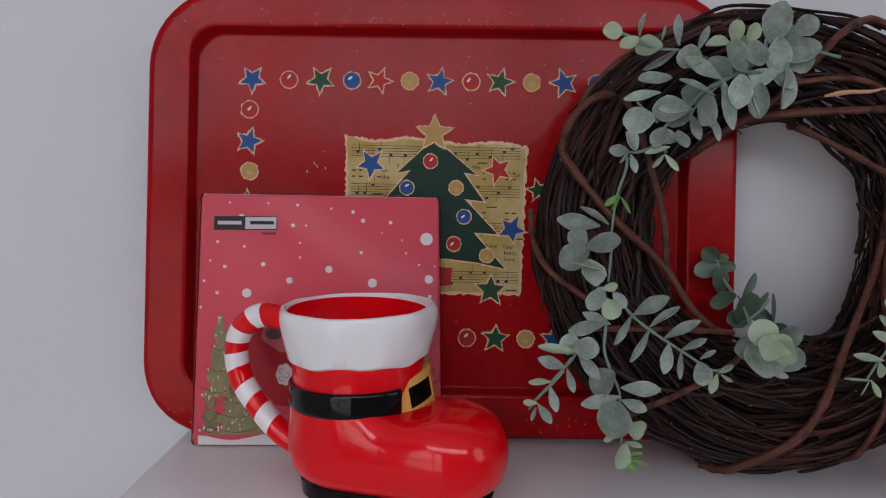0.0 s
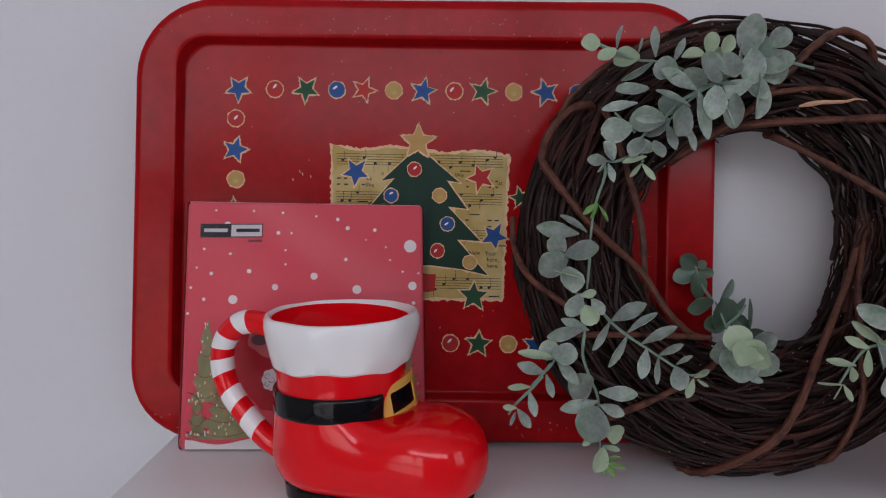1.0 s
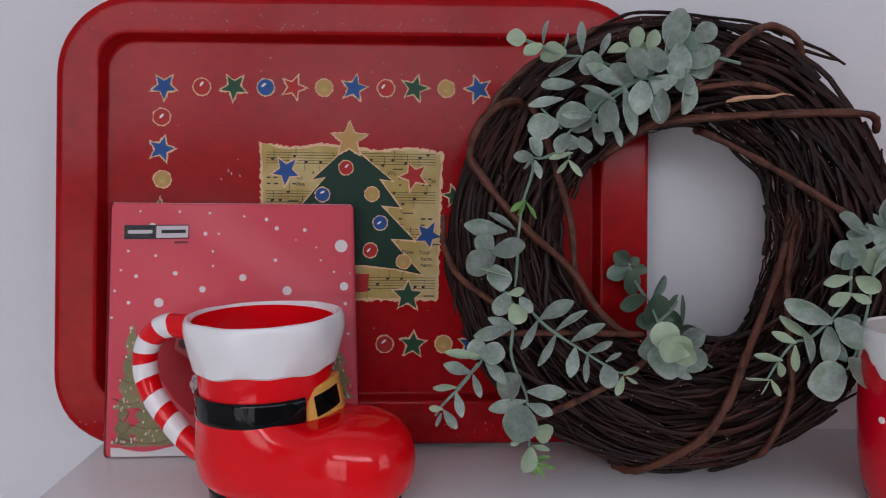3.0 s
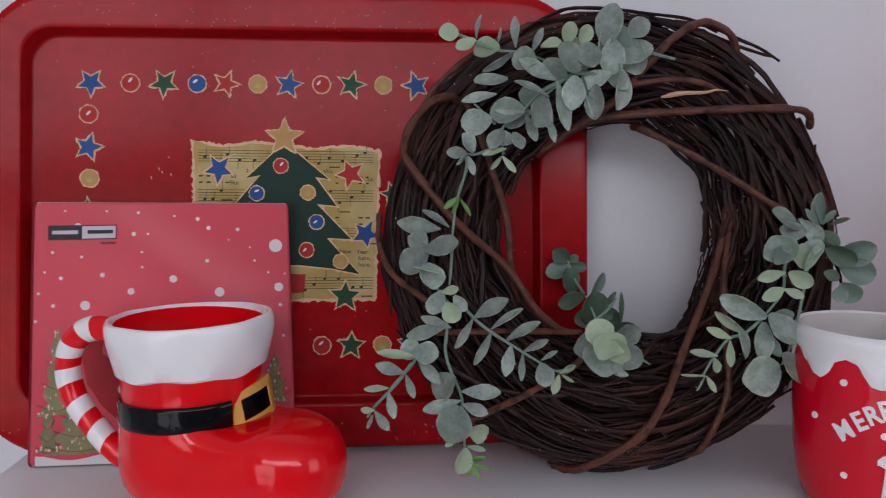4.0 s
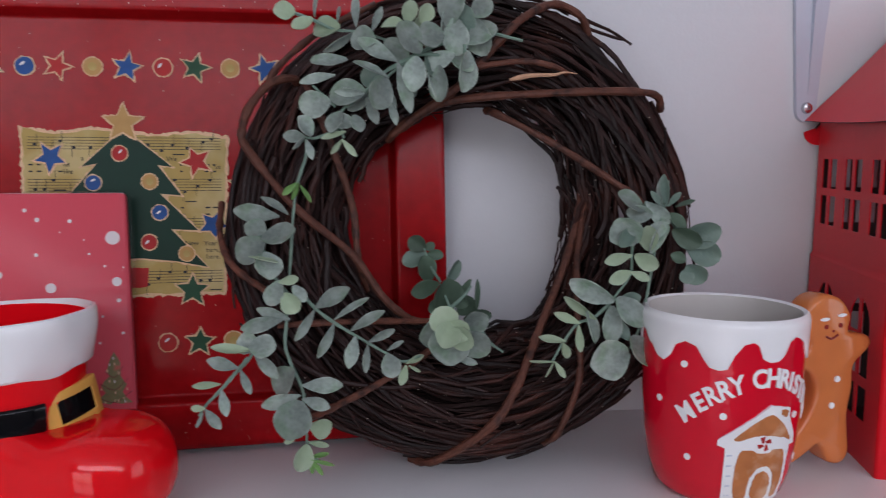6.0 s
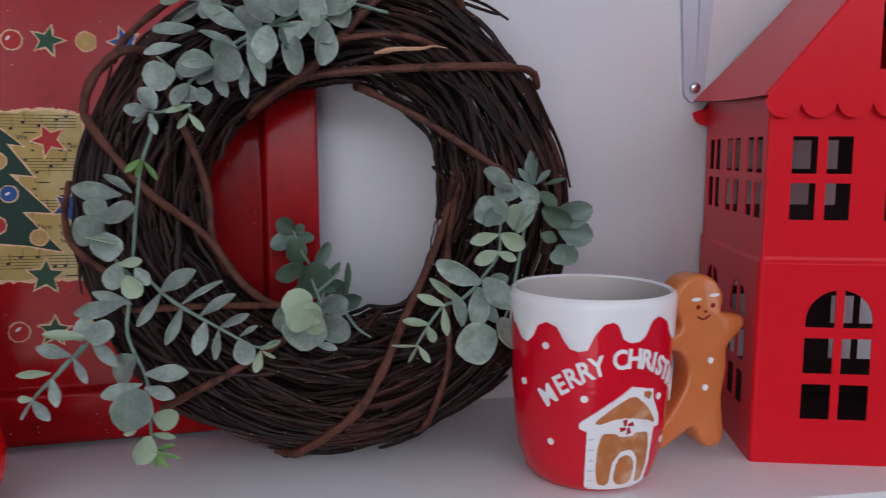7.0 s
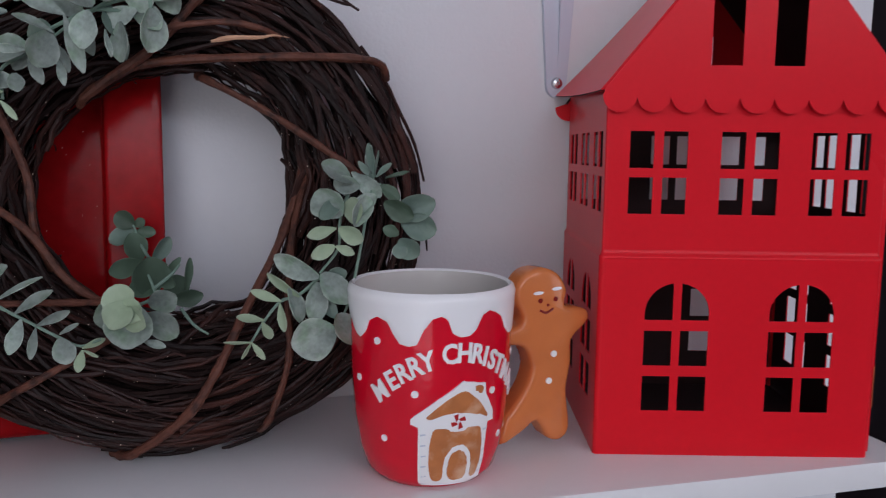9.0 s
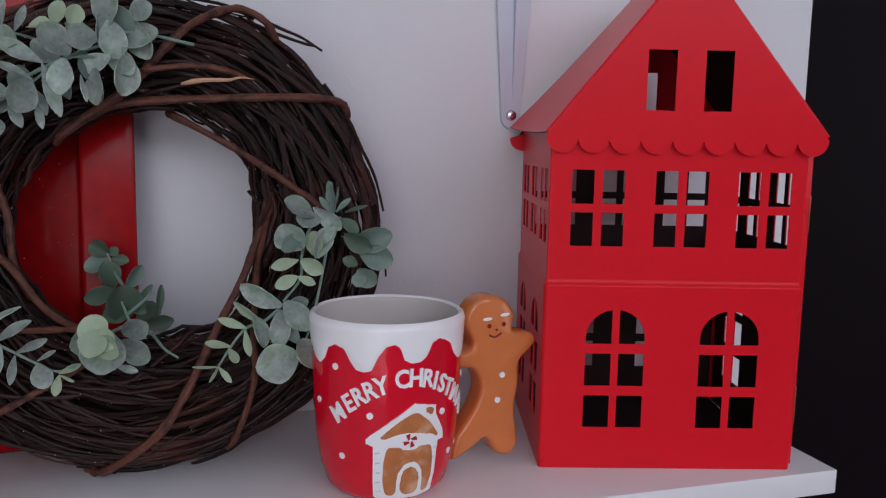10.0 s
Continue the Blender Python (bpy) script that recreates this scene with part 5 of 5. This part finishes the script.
# thick vines wound over the ring, in millimetres
for vine, rad in (
        (((-108, 82, 24), (-112, 83, 30), (-124, 79, 33), (-136, 66, 30), (-141, 52, 28), (-138, 40, 30), (-110, 4, 38), (-78, -23, 30), (-59, -50, 29), (-43, -63, 24), (-30, -66, 10)), 2.9),
        (((-104, 80, 34), (-99, 69, 38), (-89, 41, 37), (-77, 7, 28), (-74, -25, 26), (-68, -45, 12)), 2.7),
        (((-156, 12, -4), (-156, -9, 10), (-148, -28, 24), (-128, -44, 34), (-112, -55, 36)), 2.4),
        (((-122, -64, 33), (-80, -63, 37), (-35, -65, 22), (-26, -66, 10)), 2.3),
        (((-104, -121, 18), (-91, -114, 28), (-66, -101, 37), (-37, -85, 35), (-24, -76, 24)), 2.6),
        (((-40, -155, -8), (-27, -153, 12), (2, -131, 35), (19, -107, 39), (37, -73, 31), (58, -35, 20), (68, -10, 16), (75, 12, 11), (80, 30, 2)), 3.1),
        (((44, -148, 6), (49, -138, 26), (60, -104, 38), (61, -73, 36), (65, -36, 26), (72, -8, 18), (80, 14, 10)), 2.5),
        (((14, 72, 2), (22, 66, 12), (58, 44, 22), (96, 14, 37), (108, 4, 36)), 2.8),
        (((-52, 50, 8), (-45, 56, 17), (-15, 72, 24), (51, 76, 36), (104, 78, 35), (124, 77, 28), (130, 69, 20)), 3.1),
        (((-52, 54, 10), (-42, 59, 18), (-10, 80, 30), (15, 107, 39), (33, 124, 36), (58, 138, 22), (76, 132, 19), (84, 122, 12)), 3.2),
        (((-4, 90, 34), (7, 92, 38), (31, 95, 38), (50, 93, 36), (62, 90, 30)), 2.3),
        (((-128, 78, 18), (-120, 92, 20), (-96, 112, 26), (-60, 132, 26)), 2.4)):
    path = smooth_path([Vector(p) / 1000 for p in vine], 6)
    part("vine", tube(bmesh.new(), path, lambda s, r=rad: r / 1150 * (1 - 0.12 * s) * (1 + 0.12 * math.sin(31 * s + r * 9) ** 6), 9, 0.16, rnd), M_VINE, wreath, "reddish brown bark-covered vine")
split = [Vector(p) / 1000 for p in ((22, 84, 35), (34, 86, 38), (50, 87, 38), (58, 89, 37), (67, 89, 34))]
part("split_twig", tube(bmesh.new(), smooth_path(split, 5), lambda s: 0.0019 * (1.0 - 0.85 * s) * min(1, 0.4 + 5 * s), 6, 0.1, rnd), M_RAWWOOD, wreath, "bare split piece of pale wood")


def leaf_mesh(length, width, cup, fold, bend, rnd):
    """Oval leaf along x with a cupped blade, a short stalk and real thickness; slender leaves are paddle-shaped, narrow at the stalk."""
    broad = width > 0.5 * length
    taper, shift = (0.60, 1.22) if broad else (0.78, 1.32)
    width *= 1 if broad else 0.88
    bm = bmesh.new()
    nx, ny = 11, 7
    top = []
    for i in range(nx):
        s = i / (nx - 1)
        half = width / 2 * math.sin(math.pi * (0.03 + s * 0.955) ** shift) ** taper + 0.0002
        row = []
        for j in range(ny):
            t = -1 + 2 * j / (ny - 1)
            z = cup * (t * t) * half + fold * abs(t) * half + bend * length * s * s - 0.02 * length * math.sin(math.pi * s)
            row.append(Vector((length * s, half * t * (1 + rnd.uniform(-0.03, 0.03)), z)))
        top.append(row)
    vt = [[bm.verts.new(p) for p in row] for row in top]
    vb = [[bm.verts.new(p + Vector((0, 0, -0.0005))) for p in row] for row in top]
    for i in range(nx - 1):
        for j in range(ny - 1):
            bm.faces.new((vt[i][j], vt[i + 1][j], vt[i + 1][j + 1], vt[i][j + 1]))
            bm.faces.new((vb[i][j + 1], vb[i + 1][j + 1], vb[i + 1][j], vb[i][j]))
    for i in range(nx - 1):
        bm.faces.new((vt[i][0], vb[i][0], vb[i + 1][0], vt[i + 1][0]))
        bm.faces.new((vt[i + 1][-1], vb[i + 1][-1], vb[i][-1], vt[i][-1]))
    for j in range(ny - 1):
        bm.faces.new((vt[0][j], vt[0][j + 1], vb[0][j + 1], vb[0][j]))
        bm.faces.new((vt[-1][j + 1], vt[-1][j], vb[-1][j], vb[-1][j + 1]))
    bmesh.ops.recalc_face_normals(bm, faces=bm.faces)
    return bm


LEAF_MAT = {"g": M_LEAF, "p": M_LEAFPALE, "d": M_LEAFDARK, "b": M_LEAFBRIGHT, "m": M_LEAFMID}
lf = random.Random(21)


def sprig(stems, leaves, height, tone="g", pale=(), bright=(), odd={}, label="grey-green eucalyptus sprig"):
    """A sprig on the wreath: stem lines and leaves (base, tip, breadth) in millimetres, at a height over the ring's plane."""
    bm = bmesh.new()
    for line in stems:
        pts = [Vector(p) / 1000 for p in line]
        tube(bm, smooth_path(pts, 5), lambda s: 0.00112 * (1 - 0.35 * s), 6, 0.12, lf)
    stem = part("sprig", bm, M_STEM, wreath, label)
    for k, (bu, bv, tu, tv, wide) in enumerate(leaves):
        base, tip = Vector((bu, bv, height)) / 1000, Vector((tu, tv, height)) / 1000
        if (tip - base).length < wide / 950:
            base = tip + (base - tip).normalized() * wide / 950
        flat = (tip - base).length
        rise = lf.uniform(-0.45, 0.55) * flat
        d = tip + Vector((0, 0, rise)) - base
        length = d.length
        true = max(wide / 1000 * (1.06 if wide > 9 else 1), min(0.32 * length, 0.008))
        roll = math.acos(min(1, wide / 1000 / true)) * lf.choice((-1, 1))
        x = d.normalized()
        y = Vector((0, 0, 1)).cross(x).normalized()
        z = x.cross(y)
        m = Matrix((x, y, z)).transposed().to_4x4() @ pose(0, 0, 0, math.degrees(roll) + (lf.uniform(-24, 24) if wide > 9 else lf.uniform(-14, 14)), 0, 0)
        m.translation = base + Vector((0, 0, lf.uniform(-0.002, 0.003)))
        kind = odd[k] if k in odd else "b" if k in bright else "p" if k in pale else tone
        ob = part("leaf", leaf_mesh(length, true, lf.uniform(0.10, 0.42), lf.uniform(0.0, 0.10), lf.uniform(-0.22, 0.12), lf), LEAF_MAT[kind], stem)
        ob.matrix_local = m
    return stem


sprig((((-109, 118, 44), (-98, 114, 44), (-86, 109, 44), (-72, 108, 44), (-54, 103, 44), (-36, 95, 44)),),
      ((-109, 118, -120, 116, 10), (-99, 114, -111, 106, 8), (-98, 115, -98, 128, 2), (-87, 110, -99, 109, 15), (-85, 112, -84, 120, 2), (-74, 110, -74, 130, 5), (-74, 108, -91, 94, 4)), 47, "g", (0, 1, 3), (), {})
sprig((((-17, 93, 52), (-38, 93, 52), (-51, 87, 52), (-60, 81, 52), (-72, 68, 52), (-84, 58, 52), (-83, 43, 52)),),
      ((-65, 97, -78, 102, 14), (-66, 104, -60, 118, 5), (-50, 108, -60, 110, 12), (-46, 108, -42, 122, 9), (-37, 110, -32, 118, 10), (-38, 92, -52, 105, 16), (-52, 87, -75, 98, 10), (-57, 76, -76, 88, 6), (-52, 86, -44, 57, 9), (-41, 89, -44, 69, 13), (-59, 77, -66, 58, 16), (-24, 104, -40, 100, 15)), 60, "g", (2, 3, 4), (), {})
sprig((((-38, 93, 52), (-60, 81, 53), (-72, 68, 53), (-84, 58, 53), (-83, 43, 53)), ((-87, 62, 50), (-100, 74, 50))),
      ((-71, 69, -90, 69, 19), (-90, 64, -108, 62, 15), (-80, 89, -101, 85, 11), (-87, 79, -108, 77, 7), (-71, 68, -87, 71, 4), (-70, 66, -64, 51, 7), (-56, 65, -53, 50, 5), (-76, 51, -90, 54, 9), (-77, 56, -74, 44, 8), (-84, 58, -92, 47, 10), (-82, 46, -96, 43, 4), (-84, 42, -90, 34, 3), (-84, 42, -76, 32, 4)), 55, "g", (10, 11, 12), (), {})
sprig((((-84, 50, 46), (-98, 44, 48), (-105, 44, 49)),),
      ((-101, 44, -108, 54, 10), (-105, 44, -117, 44, 7), (-105, 43, -112, 36, 2), (-104, 42, -101, 31, 5), (-26, 87, -26, 67, 10), (-33, 82, -31, 65, 4)), 52, "g", (), (), {})
sprig((((30, 108, 38), (-4, 110, 50), (-22, 104, 53), (-40, 92, 53)), ((-10, 100, 52), (-10, 90, 52))),
      ((-20, 110, -19, 132, 16), (-17, 114, -14, 93, 15), (-4, 116, 1, 94, 16), (-6, 117, 6, 124, 12), (-23, 118, -24, 101, 4), (-10, 95, -10, 72, 18), (-25, 86, -27, 66, 12), (-17, 93, -35, 87, 10)), 55, "g", (), (), {})
sprig((((0, 108, 46), (-30, 98, 50), (-52, 84, 50), (-66, 70, 50)),),
      ((-6, 106, -16, 122, 15), (-14, 103, 8, 110, 15), (-30, 99, -38, 114, 11), (-32, 97, -28, 80, 12), (-44, 90, -58, 100, 13), (-48, 88, -40, 70, 9), (-58, 78, -72, 82, 13), (-60, 76, -52, 60, 8), (-66, 70, -80, 62, 12), (-20, 100, -6, 84, 13)), 49, "g", (2,), (), {0: "m", 3: "m", 6: "m"})
sprig((((-104, 44, 42), (-104, 35, 42), (-110, 16, 42), (-113, -8, 42)),),
      ((-110, 18, -118, 11, 4), (-108, 17, -102, 7, 3), (-109, 18, -112, 8, 2), (-115, 0, -129, 14, 5), (-120, -1, -146, 3, 11), (-130, -3, -137, -13, 12)), 45, "g", (), (0, 1, 2), {})
sprig((((-113, -8, 45), (-114, -24, 45), (-115, -35, 45)), ((-131, -12, 47), (-127, -30, 47), (-120, -40, 47), (-113, -49, 47))),
      ((-130, -14, -111, -11, 14), (-128, -15, -145, -25, 15), (-137, -24, -121, -26, 3), (-128, -25, -125, -37, 15), (-121, -39, -109, -37, 6), (-120, -38, -127, -52, 10), (-118, -45, -111, -56, 11), (-113, -41, -106, -50, 7), (-119, -60, -142, -63, 10), (-115, -60, -133, -53, 7)), 52, "g", (2, 4, 6), (), {})
sprig((((-133, -70, 53), (-137, -80, 53), (-144, -88, 53)),),
      ((-135, -74, -123, -75, 14), (-136, -74, -144, -70, 12), (-136, -76, -158, -75, 6), (-135, -77, -122, -92, 8)), 54, "g", (2,), (), {})
sprig((((-138, -80, 55), (-144, -87, 55), (-151, -95, 55)),),
      ((-143, -85, -159, -80, 8), (-142, -86, -137, -100, 5), (-152, -96, -149, -110, 6)), 60, "g", (), (), {})
sprig((((-144, -87, 60), (-152, -96, 60), (-160, -104, 60), (-164, -110, 60)),),
      ((-152, -93, -166, -92, 4), (-160, -105, -168, -105, 4), (-160, -105, -152, -116, 6), (-161, -107, -164, -114, 2)), 67, "g", (0, 1), (), {})
sprig((((-119, -44, 49), (-117, -59, 49), (-118, -74, 49), (-115, -85, 49), (-109, -99, 49), (-108, -109, 49), (-107, -124, 49), (-106, -135, 49), (-98, -142, 49)),),
      ((-113, -88, -126, -100, 16), (-109, -97, -87, -97, 10), (-110, -102, -132, -108, 9), (-109, -104, -94, -110, 8), (-112, -108, -118, -125, 20), (-105, -119, -93, -124, 11), (-113, -124, -119, -128, 4), (-106, -129, -95, -132, 4), (-107, -129, -111, -143, 12), (-105, -138, -92, -142, 3), (-105, -138, -98, -147, 3), (-105, -138, -104, -147, 3), (-105, -137, -95, -137, 2)), 55, "g", (5, 6, 7, 8), (9, 10, 11, 12), {})
sprig((((-112, -41, 45), (-101, -54, 45), (-90, -63, 45), (-76, -72, 45), (-60, -82, 45), (-50, -87, 45), (-40, -84, 45)),),
      ((-101, -54, -83, -43, 10), (-101, -55, -111, -72, 5), (-90, -61, -70, -47, 5), (-90, -63, -99, -84, 6), (-81, -68, -64, -56, 6), (-78, -71, -83, -89, 9), (-71, -75, -55, -68, 5), (-71, -76, -74, -92, 5), (-60, -80, -51, -74, 3), (-60, -82, -56, -96, 11), (-49, -88, -38, -84, 4), (-49, -89, -52, -101, 6), (-48, -89, -41, -93, 2)), 48, "g", (10, 11, 12), (), {})
sprig((((-14, -64, 20), (-24, -68, 38), (-25, -69, 47)), ((1, -70, 23), (8, -80, 23), (16, -86, 23))),
      ((-27, -68, -41, -74, 18), (-25, -75, -26, -89, 23), (-17, -72, 0, -83, 19), (-15, -67, -1, -62, 14), (-19, -86, -7, -90, 5)), 48, "g", (), (), {})
sprig((((-25, -69, 46), (-25, -68, 67)),),
      ((-27, -68, -32, -56, 16), (-27, -64, -18, -73, 12), (-26, -65, -32, -77, 14), (-27, -68, -15, -77, 12)), 68, "g", (0, 1, 2, 3), (), {})
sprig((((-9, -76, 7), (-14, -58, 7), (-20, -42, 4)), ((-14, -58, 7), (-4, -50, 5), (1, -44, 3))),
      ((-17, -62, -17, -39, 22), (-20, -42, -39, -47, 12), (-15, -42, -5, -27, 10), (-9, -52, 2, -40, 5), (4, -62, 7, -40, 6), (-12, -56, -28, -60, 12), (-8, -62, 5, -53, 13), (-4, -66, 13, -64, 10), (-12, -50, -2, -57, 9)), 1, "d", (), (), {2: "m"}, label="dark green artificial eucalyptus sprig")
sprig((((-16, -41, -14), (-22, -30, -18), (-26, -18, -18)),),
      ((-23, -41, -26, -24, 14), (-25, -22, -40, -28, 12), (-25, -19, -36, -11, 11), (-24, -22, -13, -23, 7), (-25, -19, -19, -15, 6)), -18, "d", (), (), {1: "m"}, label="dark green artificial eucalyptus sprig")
sprig((((112, 11, 57), (100, -44, 57), (93, -70, 57), (86, -84, 57)), ((100, 5, 57), (90, -22, 57), (88, -39, 57), (77, -53, 57))),
      ((96, -2, 79, 9, 16), (96, 4, 115, -10, 11), (88, -20, 76, -6, 19), (97, -27, 101, -10, 17), (96, -26, 95, -11, 11), (86, -28, 70, -32, 8), (87, -28, 100, -36, 10), (85, -38, 72, -44, 8), (85, -38, 95, -43, 6), (106, 1, 105, 19, 4), (116, 1, 132, 4, 3), (109, 1, 104, 19, 3), (109, 1, 112, 17, 3), (110, 1, 120, 10, 3), (109, 0, 100, 10, 4), (101, -4, 86, -2, 10), (96, -23, 109, -9, 11), (89, -11, 76, -23, 9)), 64, "g", (4, 5, 6, 7, 8), (), {11: "m", 12: "m", 13: "m", 14: "m", 17: "m", 10: "d"})
sprig((((79, -54, 53), (65, -65, 53), (55, -68, 53), (46, -78, 53), (38, -90, 53)),),
      ((76, -55, 52, -43, 14), (78, -53, 90, -70, 14), (76, -58, 73, -80, 12), (59, -61, 67, -80, 12), (65, -66, 48, -52, 5), (55, -68, 38, -61, 6), (54, -69, 56, -86, 5), (45, -78, 30, -75, 5), (44, -79, 50, -90, 6), (38, -90, 23, -89, 2), (38, -90, 45, -100, 4), (38, -90, 33, -99, 2), (85, -86, 60, -93, 23), (88, -80, 94, -95, 19), (79, -57, 91, -53, 9), (86, -79, 78, -67, 8)), 57, "g", (4, 5, 6, 7, 8, 9, 10, 11), (), {14: "m", 15: "m"})
sprig((((115, -1, 51), (130, -23, 51), (139, -32, 51)),),
      ((121, -20, 145, -14, 15), (126, -23, 147, -31, 15), (124, -35, 135, -45, 13), (116, -13, 131, -23, 12), (125, -38, 124, -46, 9), (121, -15, 139, -19, 7), (114, -3, 126, -11, 8), (124, -32, 115, -28, 7)), 56, "g", (), (), {0: "m", 1: "m", 2: "m", 4: "m", 3: "d", 5: "d", 6: "d", 7: "d"})

# a sliver of bark dropped on the shelf
bm = tube(bmesh.new(), smooth_path([(-0.007, 0.0, 0.0012), (0.0, 0.0008, 0.0016), (0.006, -0.0005, 0.0011)], 4), lambda s: 0.0011 * (1 - 0.4 * s), 5, 0.2, rnd)
ob = part("bark_sliver", bm, M_TWIG)
ob.matrix_world = pose(0.193, 0.540, 0, 0, 0, 4)
tagged(ob, "dark sliver of bark lying on the shelf", "bark")
